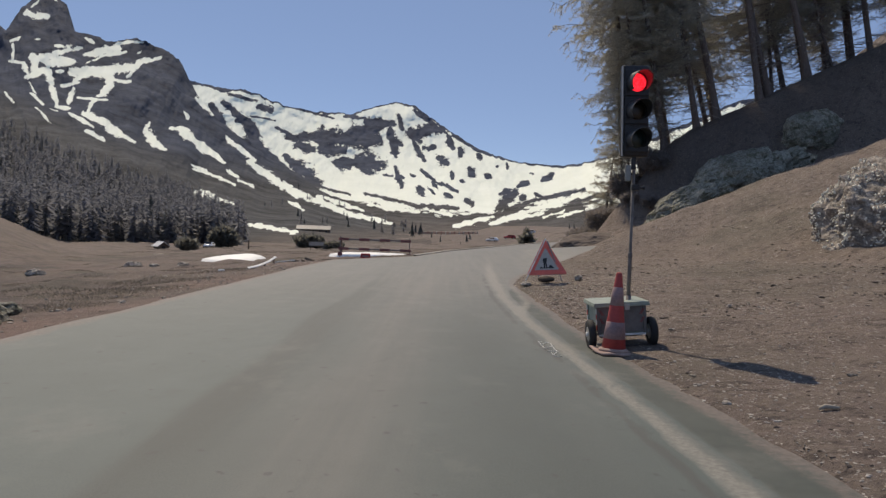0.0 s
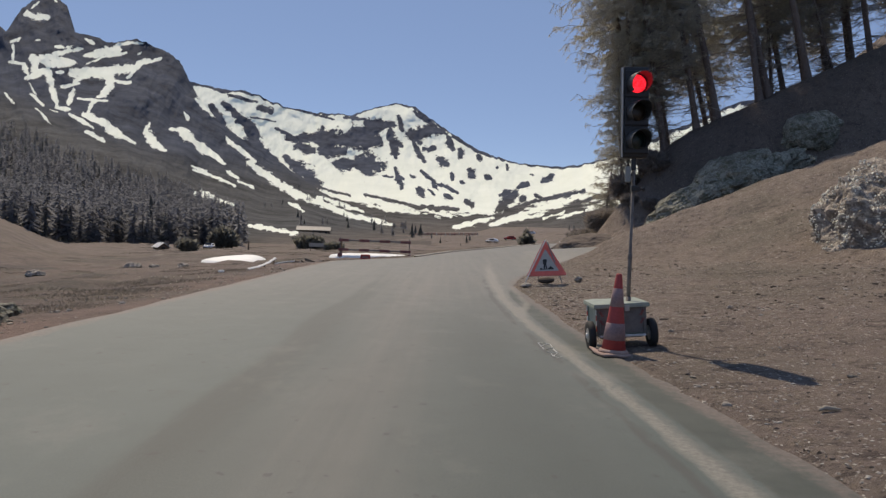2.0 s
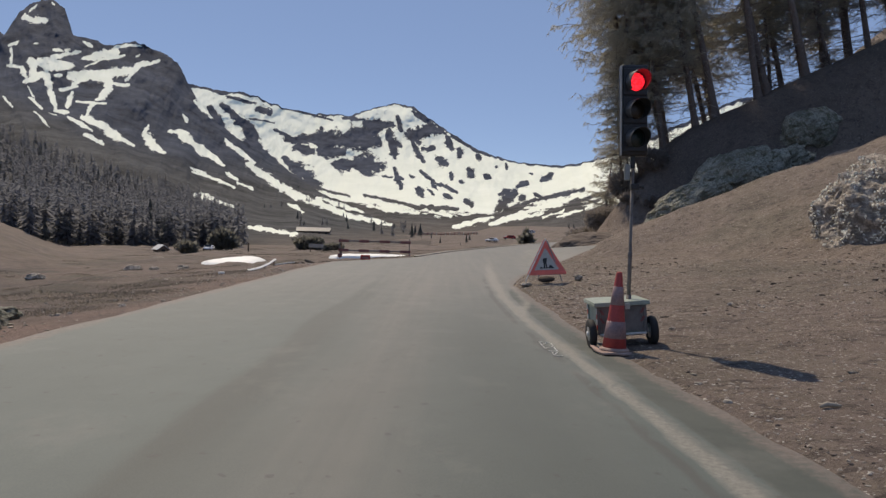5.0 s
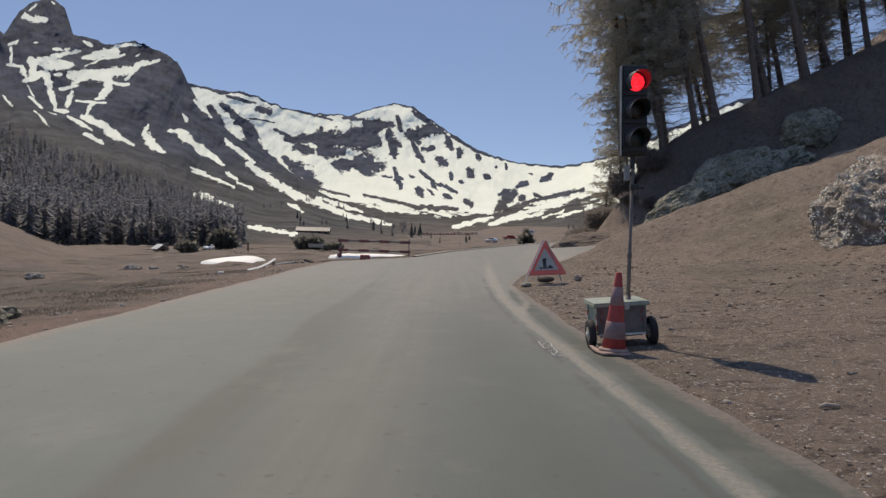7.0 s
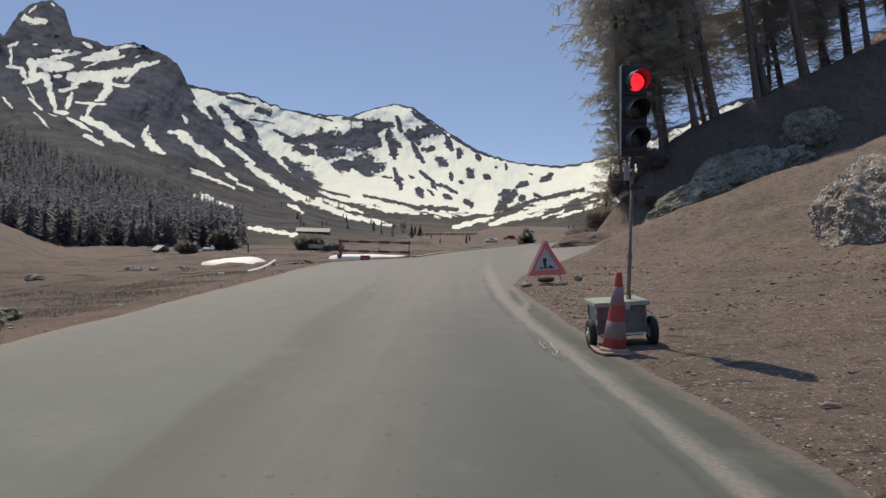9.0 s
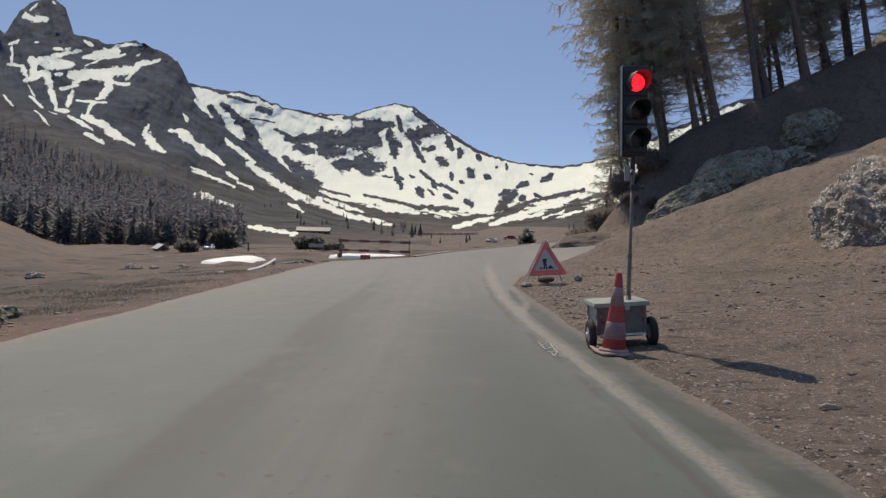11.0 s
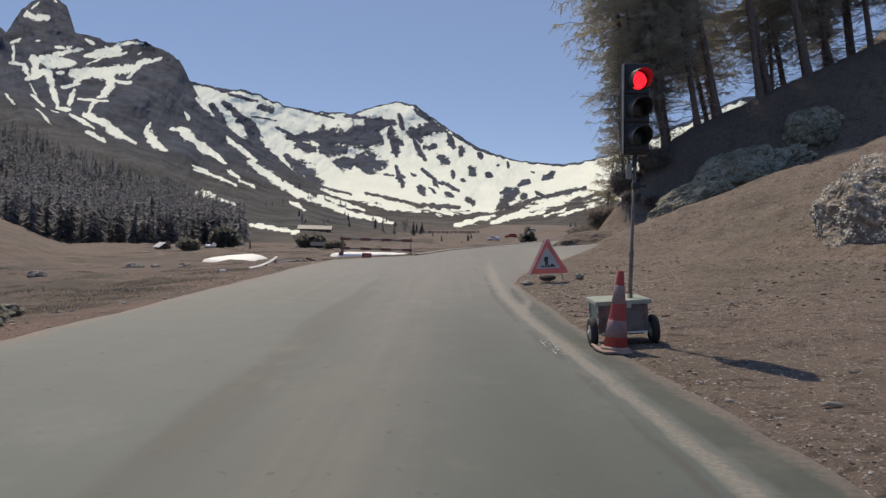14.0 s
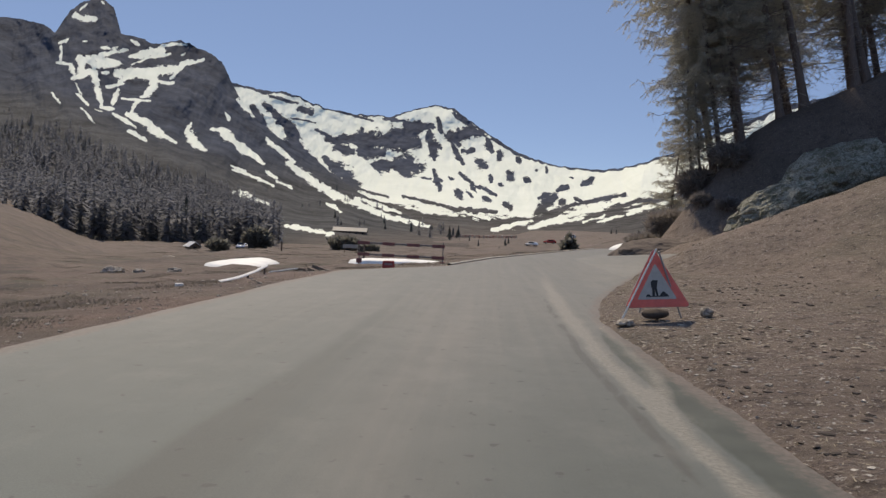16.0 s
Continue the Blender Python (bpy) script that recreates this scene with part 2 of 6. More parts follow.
SIGN_RED = plain("sign_red", (0.85, 0.17, 0.13), 0.4, vary=0.08)
SIGN_WHITE = plain("sign_white", (0.45, 0.45, 0.42), 0.4, vary=0.08)
SIGN_BLACK = plain("sign_black", (0.02, 0.022, 0.025), 0.5, vary=0.1)
SIGN_BACK = plain("sign_back_grey", (0.32, 0.32, 0.32), 0.5, vary=0.15)
WHITE_PAINT = plain("white_paint", (0.74, 0.74, 0.71), 0.7, vary=0.14, scale=18.0)
RED_PAINT = plain("red_paint", (0.55, 0.06, 0.05), 0.55, vary=0.14)
WOOD = plain("weathered_boards", (0.17, 0.125, 0.09), 0.85, vary=0.25, scale=4.0)
ROOF = plain("grey_roof_sheets", (0.20, 0.195, 0.185), 0.6, vary=0.2, scale=2.0)
ROOF_LIGHT = plain("bleached_roof_sheets", (0.62, 0.62, 0.60), 0.6, vary=0.12, scale=2.0)
PLASTER = plain("old_plaster", (0.38, 0.36, 0.32), 0.9, vary=0.15, scale=2.0)
CAR_WHITE = plain("white_car_paint", (0.80, 0.80, 0.80), 0.25, vary=0.03)
CAR_RED = plain("red_car_paint", (0.42, 0.05, 0.05), 0.25, vary=0.05)
GLASS = plain("dark_window_glass", (0.02, 0.024, 0.03), 0.08, vary=0.05)
BUSH = needle_material("bush_leaves", (0.150, 0.148, 0.132), (0.230, 0.228, 0.195), 0.7)
HEATH = needle_material("brown_heather", (0.120, 0.106, 0.094), (0.205, 0.182, 0.155), 0.6)
LENS_RED = lamp_material("red_signal_lens", (1.0, 0.022, 0.045), 1.7)
LENS_AMBER = plain("unlit_amber_lens", (0.030, 0.020, 0.012), 0.3, vary=0.1)
LENS_GREEN = plain("unlit_green_lens", (0.010, 0.026, 0.023), 0.3, vary=0.1)


# ---- shape helpers ----
def link_mesh(name, me, material, parent=None, label=""):
    ob = new(name, me)
    if material is not None and not me.materials:
        me.materials.append(material)
    if parent is not None:
        ob.parent = parent
    return tagged(ob, label)


def part(name, bm, material, parent=None, label="", smooth=False):
    """Links a bmesh as one mesh object under a thing or a part."""
    me = bpy.data.meshes.new(name)
    bm.normal_update()
    bm.to_mesh(me)
    bm.free()
    if smooth:
        me.polygons.foreach_set("use_smooth", [True] * len(me.polygons))
    return link_mesh(name, me, material, parent, label)


def thing(name, m, label, category, group=""):
    ob = new(name)
    ob.empty_display_size = 0.2
    ob.matrix_world = m
    return tagged(ob, label, category, group)


def box(size, at=(0, 0, 0), turn=(0, 0, 0), bevel=0.0, bm=None, taper=1.0):
    """A box of that size centred at a place, its edges rounded; taper shrinks its top."""
    own = bmesh.new()
    bmesh.ops.create_cube(own, size=1.0)
    for v in own.verts:
        k = taper if v.co.z > 0 else 1.0
        v.co = Vector((v.co.x * size[0] * k, v.co.y * size[1] * k, v.co.z * size[2]))
    if bevel:
        bmesh.ops.bevel(own, geom=own.edges[:], offset=bevel, segments=2, affect="EDGES", profile=0.6)
    own.transform(pose(*at, *turn))
    return join(bm, own)


def join(bm, own):
    if bm is None:
        return own
    me = bpy.data.meshes.new("scratch")
    own.to_mesh(me)
    own.free()
    bm.from_mesh(me)
    bpy.data.meshes.remove(me)
    return bm


def lathe(profile, sides=24, m=None, bm=None):
    """Turns a profile of (radius, height) about z."""
    own = bmesh.new()
    rings = []
    for r, z in profile:
        rings.append([own.verts.new((max(r, 1e-4) * math.cos(2 * math.pi * k / sides), max(r, 1e-4) * math.sin(2 * math.pi * k / sides), z)) for k in range(sides)])
    for a, b in zip(rings, rings[1:]):
        for k in range(sides):
            own.faces.new((a[k], a[(k + 1) % sides], b[(k + 1) % sides], b[k]))
    own.faces.new(rings[0][::-1])
    own.faces.new(rings[-1])
    if m is not None:
        own.transform(m)
    return join(bm, own)


def tube(points, radii, sides=8, bm=None):
    """A round bar along points, its radius given at each."""
    own = bm if bm is not None else bmesh.new()
    pts = [Vector(p) for p in points]
    rings = []
    for k, p in enumerate(pts):
        way = (pts[min(k + 1, len(pts) - 1)] - pts[max(k - 1, 0)]).normalized()
        side = way.cross(Vector((0.31, 0.17, 0.93)) if abs(way.z) < 0.9 else Vector((1, 0.1, 0))).normalized()
        up = way.cross(side)
        r = radii[k] if isinstance(radii, (list, tuple)) else radii
        rings.append([own.verts.new(p + (side * math.cos(2 * math.pi * j / sides) + up * math.sin(2 * math.pi * j / sides)) * r) for j in range(sides)])
    for a, b in zip(rings, rings[1:]):
        for j in range(sides):
            own.faces.new((a[j], b[j], b[(j + 1) % sides], a[(j + 1) % sides]))
    own.faces.new(rings[0])
    own.faces.new(rings[-1][::-1])
    return own


def prism(outline, depth, bm=None, m=None):
    """A flat plate: an outline in x and z, extruded along y."""
    own = bmesh.new()
    a = [own.verts.new((x, 0.0, z)) for x, z in outline]
    b = [own.verts.new((x, depth, z)) for x, z in outline]
    n = len(outline)
    own.faces.new(a)
    own.faces.new(b[::-1])
    for k in range(n):
        own.faces.new((a[k], b[k], b[(k + 1) % n], a[(k + 1) % n]))
    bmesh.ops.recalc_face_normals(own, faces=own.faces[:])
    if m is not None:
        own.transform(m)
    return join(bm, own)


def lump(size, seed, rough=0.25, detail=3, bm=None, m=None, facet=0.0, grit=0.0):
    """A stone: a ball pulled about by noise, flattened on facets."""
    own = bmesh.new()
    bmesh.ops.create_icosphere(own, subdivisions=detail, radius=1.0)
    off = Vector((seed * 7.3, seed * 3.1, seed * 1.7))
    for v in own.verts:
        d = v.co.normalized()
        k = 1.0 + rough * noise.fractal(d * 1.5 + off, 0.9, 2.1, 4) + 0.35 * rough * noise.fractal(d * 5.0 + off, 0.8, 2.2, 3)
        if facet:
            c = noise.cell_vector(d * 2.3 + off)
            k *= 1.0 - facet * abs(d.dot((c - Vector((0.5, 0.5, 0.5))).normalized()))
        if grit:
            k += grit * noise.fractal(d * 9.0 + off, 0.7, 2.1, 4)
        v.co = Vector((d.x * size[0], d.y * size[1], d.z * size[2])) * k
    if m is not None:
        own.transform(m)
    return join(bm, own)


def sheet(name, verts, cols, material, closed=False, kind="", attributes=(), smooth=True, flip=False):
    """A grid of vertices (rows of the given length) as one mesh."""
    rows = len(verts) // cols
    r, c = np.meshgrid(np.arange(rows - 1), np.arange(cols if closed else cols - 1), indexing="ij")
    nxt = (c + 1) % cols
    quads = np.stack([r * cols + c, r * cols + nxt, (r + 1) * cols + nxt, (r + 1) * cols + c], -1).reshape(-1, 4)
    if flip:
        quads = quads[:, ::-1]
    me = bpy.data.meshes.new(name)
    me.from_pydata(np.asarray(verts, float).tolist(), [], quads.tolist())
    for key, values in attributes:
        layer = me.attributes.new(key, "FLOAT", "POINT")
        layer.data.foreach_set("value", np.asarray(values, np.float32).ravel())
    if smooth:
        me.polygons.foreach_set("use_smooth", [True] * len(me.polygons))
    ob = link_mesh(name, me, material)
    return tagged(ob, kind=kind)


def slivers(name, base, way, side, width, material, parent=None, label=""):
    """Many small pointed blades from arrays: root, length vector and sideways vector."""
    n = len(base)
    w = np.asarray(width, float).reshape(-1, 1)
    v = np.stack([base - side * w * 0.7, base + side * w * 0.7, base + way], 1).reshape(-1, 3)
    k = np.arange(n) * 3
    faces = np.stack([k, k + 1, k + 2], -1)
    me = bpy.data.meshes.new(name)
    me.from_pydata(v.tolist(), [], faces.tolist())
    return link_mesh(name, me, material, parent, label)


def lattice_noise(x, y, seed=0, octaves=5, gain=0.5):
    """Smooth value noise on arrays, about -1 to 1."""
    total, amp, norm = np.zeros(np.broadcast(x, y).shape), 1.0, 0.0
    for o in range(octaves):
        xi, yi = np.floor(x).astype(np.int64), np.floor(y).astype(np.int64)
        fx, fy = x - xi, y - yi
        fx, fy = fx * fx * (3 - 2 * fx), fy * fy * (3 - 2 * fy)

        def corner(a, b):
            h = (a * 374761393 + b * 668265263 + (seed + o * 17) * 974634777) & 0x7FFFFFFF
            h = ((h ^ (h >> 13)) * 1274126177) & 0x7FFFFFFF
            return ((h ^ (h >> 16)) & 0xFFFF) / 32767.5 - 1.0

        top = corner(xi, yi) * (1 - fx) + corner(xi + 1, yi) * fx
        low = corner(xi, yi + 1) * (1 - fx) + corner(xi + 1, yi + 1) * fx
        total, norm = total + amp * (top * (1 - fy) + low * fy), norm + amp
        x, y, amp = x * 2.03 + 11.7, y * 2.03 + 5.3, amp * gain
    return total / norm


def smooth_step(a, b, x):
    k = np.clip((x - a) / (b - a), 0.0, 1.0)
    return k * k * (3 - 2 * k)


# ---- the lie of the land ----
def road_left(y):
    return np.interp(y, [-60, 5.4, 11, 15.6, 19.4, 23.0, 25.2, 27.7, 36, 51, 65, 71, 95, 130], [-4.1, -4.08, -4.02, -3.98, -3.94, -3.75, -2.69, -1.44, 0.0, 3.7, 7.3, 9.0, 19.0, 40.0])


def road_right(y):
    return np.interp(y, [-60, 2, 2.6, 3.7, 5.2, 7.4, 8.9, 11.5, 13, 14.5, 16, 18, 21, 26, 34, 40, 42, 50, 70, 95, 130], [2.35, 2.08, 2.01, 1.90, 1.80, 1.64, 1.59, 1.47, 1.45, 1.40, 1.55, 1.88, 2.6, 3.9, 6.3, 8.5, 7.6, 8.2, 11.2, 23.0, 45.0])


def road_height(x, y):
    """Level, but for the track that climbs off to the right."""
    return 0.10 * np.maximum(0.0, x - 3.7 - 0.25 * np.maximum(0.0, y - 40.0))


def land(x, y):
    """Height of the ground."""
    x, y = np.asarray(x, float), np.asarray(y, float)
    left, right = np.maximum(0.0, road_left(y) - x), np.maximum(0.0, x - road_right(y))
    bumps = lattice_noise(x * 0.55, y * 0.55, 3, 5, 0.55)
    swell = lattice_noise(x * 0.07, y * 0.07, 9, 4, 0.5)
    z = road_height(np.minimum(x, road_right(y)), y) - 0.012 - 3.0 * (1 - np.exp(-left / 30.0))
    far = np.hypot(x, y)
    z = z - 0.022 * np.clip(far - 60.0, 0.0, 130.0) * smooth_step(4.0, 26.0, left)
    z = z + smooth_step(0.0, 6.0, left) * (0.26 * bumps + 0.8 * swell * smooth_step(5.0, 40.0, left))
    # bank above the road: a gentle foot, then steep
    foot = np.interp(y, [-60, 17, 26, 29, 36], [9.0, 7.8, 2.6, -0.5, -0.5])
    bank = 0.035 * smooth_step(0.0, 0.12, right) + 0.085 * right + 0.36 * np.maximum(0.0, right - foot) * smooth_step(0.0, 1.5, right)
    bank = 26.0 * (1 - np.exp(-bank / 26.0))
    bank = bank * (1 - 0.35 * smooth_step(32.0, 38.0, y)) * (1 - smooth_step(46.0, 70.0, y))
    # wooded hill beyond it
    toe = 8.3 + 0.35 * np.maximum(0.0, y - 46.0) ** 1.05
    hill = np.maximum(0.0, np.minimum(1.40 * (x - toe), 0.58 * (x - toe) + 4.3))
    hill = 60.0 * (1 - np.exp(-hill / 60.0))
    front = 42.6 - 0.10 * np.maximum(0.0, x - 9.0)
    hill = hill * smooth_step(front - 1.0, front + 3.2, y) * (1 - smooth_step(170.0, 330.0, y))
    # a sunny shoulder of the hill behind the trees
    hill = hill + 10.0 * np.exp(-((x - 52.0) / 15.0) ** 2 - ((y - 86.0) / 20.0) ** 2)
    rise = np.maximum(bank, hill)
    z = z + rise + smooth_step(0.1, 1.5, right) * 0.035 * lattice_noise(x * 2.4, y * 2.4, 5, 3, 0.6) + smooth_step(0.2, 4.0, right) * 0.12 * bumps * (1 + 1.6 * smooth_step(1.0, 5.0, rise))
    # the meadow climbs to the woods on the far left
    z = z + 0.045 * np.maximum(0.0, far - 35.0) * smooth_step(0.50, 0.66, -x / np.maximum(y, 1.0)) * (y > 0)
    # the plain lifts a little towards the foot of the mountains
    return z + 3.0 * smooth_step(120.0, 420.0, far) * smooth_step(-0.35, 0.05, x / np.maximum(far, 1.0))


def build_ground():
    angles = np.concatenate([np.arange(-48, 48, 0.22), np.arange(48, 312, 2.5)])
    radii = np.concatenate([np.arange(0.0, 4, 0.5), 4 * 1.021 ** np.arange(0, 320)])
    radii = radii[radii < 2600]
    a = np.radians(angles)
    x = radii[:, None] * np.sin(a)[None]
    y = radii[:, None] * np.cos(a)[None] - 2.5
    x, y = x.ravel(), y.ravel()
    z = land(x, y)
    inside = np.minimum(x - road_left(y), road_right(y) - x)
    z = z - 0.07 * smooth_step(0.15, 0.6, inside) * (y < 96)
    soil = smooth_step(-3.0, 0.5, x - road_right(y)) * (1 - smooth_step(60, 140, y))
    off = np.maximum(0.0, road_left(y) - x)
    verge = np.exp(-((off - 0.5) / 0.9) ** 2) * (off > 0) * np.clip(0.55 + 0.9 * lattice_noise(x * 0.7, y * 0.35, 15, 3), 0, 1) * (1 - smooth_step(24, 30, y))
    # where needle litter lies and the shade of the larches is painted in
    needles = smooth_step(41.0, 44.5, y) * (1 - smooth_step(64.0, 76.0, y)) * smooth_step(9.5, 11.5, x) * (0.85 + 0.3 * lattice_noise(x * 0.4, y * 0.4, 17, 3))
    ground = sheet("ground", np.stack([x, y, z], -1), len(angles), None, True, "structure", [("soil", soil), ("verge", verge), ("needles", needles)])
    m = Mat("earth", 0.95)
    m.b.inputs["Specular IOR Level"].default_value = 0.2
    # earth and meadow blended in one sheet
    big, mid, fine = m.noise(0.05, 6.0, 0.6), m.noise(0.8, 8.0, 0.72, stretch=(0.7, 1.3, 1.0)), m.noise(17.0, 8.0, 0.75)
    straw = m.noise(12.0, 5.0, 0.6, stretch=(1.0, 0.4, 1.0))
    s = m.attribute("soil")
    base = m.ramp(mid, 0.30, 0.70, (0.078, 0.056, 0.048), (0.212, 0.156, 0.130))
    base = m.mix(m.math("MULTIPLY", m.ramp(big, 0.42, 0.60), 0.4), base, (0.100, 0.084, 0.058))
    base = m.mix(m.math("MULTIPLY", m.ramp(straw, 0.53, 0.63), m.math("MULTIPLY", s, 0.45)), base, (0.20, 0.165, 0.112))
    base = m.mix(0.45, base, m.ramp(fine, 0.30, 0.70, (0.036, 0.027, 0.023), (0.255, 0.205, 0.172)))
    tuft = m.ramp(m.noise(1.6, 8.0, 0.75, stretch=(0.6, 1.2, 1.0)), 0.52, 0.64)
    base = m.mix(m.math("MULTIPLY", tuft, m.math("MULTIPLY", m.math("SUBTRACT", 1.0, s), 0.6)), base, (0.068, 0.062, 0.047))
    hollow = m.ramp(m.noise(0.30, 4.0, 0.6, stretch=(0.5, 1.6, 1.0)), 0.60, 0.68)
    base = m.mix(m.math("MULTIPLY", hollow, 0.45), base, (0.045, 0.038, 0.030))
    wild = m.math("SUBTRACT", 1.0, s)
    moor = m.ramp(m.noise(0.17, 6.0, 0.72, stretch=(0.45, 1.5, 1.0)), 0.50, 0.60)
    base = m.mix(m.math("MULTIPLY", moor, m.math("MULTIPLY", wild, 0.62)), base, m.ramp(fine, 0.3, 0.7, (0.050, 0.042, 0.040), (0.098, 0.086, 0.076)))
    green = m.ramp(m.noise(0.55, 6.0, 0.7, stretch=(0.5, 1.4, 1.0)), 0.56, 0.66)
    base = m.mix(m.math("MULTIPLY", green, m.math("MULTIPLY", wild, 0.50)), base, (0.082, 0.088, 0.066))
    bleached = m.ramp(m.noise(0.9, 7.0, 0.75, stretch=(0.4, 1.3, 1.0)), 0.60, 0.70)
    base = m.mix(m.math("MULTIPLY", bleached, m.math("MULTIPLY", wild, 0.45)), base, (0.215, 0.185, 0.160))
    patchy = m.ramp(m.noise(2.6, 6.0, 0.7), 0.40, 0.62)
    base = m.mix(m.math("MULTIPLY", patchy, m.math("MULTIPLY", s, 0.38)), base, (0.215, 0.175, 0.135))
    base = m.mix(m.math("MULTIPLY", m.ramp(m.noise(0.22, 5.0, 0.65), 0.50, 0.62), 0.35), base, (0.070, 0.070, 0.048))
    base = m.mix(m.math("MULTIPLY", m.attribute("verge"), 0.75), base, m.ramp(m.noise(9.0, 7.0, 0.75), 0.3, 0.7, (0.115, 0.072, 0.056), (0.275, 0.190, 0.150)))
    clump = m.ramp(m.noise(4.2, 7.0, 0.78, stretch=(0.8, 1.2, 1.0)), 0.52, 0.60)
    base = m.mix(m.math("MULTIPLY", clump, m.math("MULTIPLY", s, 0.70)), base, (0.052, 0.040, 0.034))
    flakes = m.ramp(m.noise(5.5, 6.0, 0.75), 0.60, 0.66)
    base = m.mix(m.math("MULTIPLY", flakes, m.math("MULTIPLY", s, 0.55)), base, (0.34, 0.295, 0.235))
    damp = m.ramp(m.noise(1.3, 6.0, 0.7), 0.54, 0.66)
    base = m.mix(m.math("MULTIPLY", damp, m.math("MULTIPLY", s, 0.38)), base, (0.060, 0.045, 0.038))
    chips = m.ramp(m.noise(22.0, 4.0, 0.6), 0.605, 0.655)
    base = m.mix(m.math("MULTIPLY", chips, m.math("MULTIPLY", s, 0.7)), base, (0.40, 0.36, 0.31))
    dusty = m.n("HueSaturation", Saturation=0.94, Value=1.28)
    m.link(base, dusty.inputs["Color"])
    # tree shade put into the ground colour here, along with the needle litter
    shaded_litter = m.mix(m.math("MULTIPLY", m.attribute("needles"), 0.8), dusty.outputs["Color"], m.ramp(fine, 0.3, 0.7, (0.036, 0.030, 0.030), (0.095, 0.078, 0.072)))
    m.color(shaded_litter)
    m.bump(m.math("ADD", m.math("MULTIPLY", mid, 1.2), m.math("MULTIPLY", fine, 0.55)), 1.0, 0.09)
    ground.data.materials.append(m.m)
    return tagged(ground, "brown alpine meadow and earth bank just free of snow", "ground")


def strip(name, y0, y1, step, left, right, lift, material, cols=24, attributes=None):
    """A band on the road surface between two edges given as functions of y."""
    ys = np.arange(y0, y1 + step / 2, step)
    k = np.linspace(0, 1, cols)
    le, ri = left(ys)[:, None], right(ys)[:, None]
    x = le + (ri - le) * k[None]
    y = np.repeat(ys[:, None], cols, 1)
    z = road_height(x, y) + lift
    if callable(attributes):
        values = attributes(x, y)
    else:
        values = ()
    return sheet(name, np.stack([x.ravel(), y.ravel(), z.ravel()], -1), cols, material, False, "structure", values, flip=False)


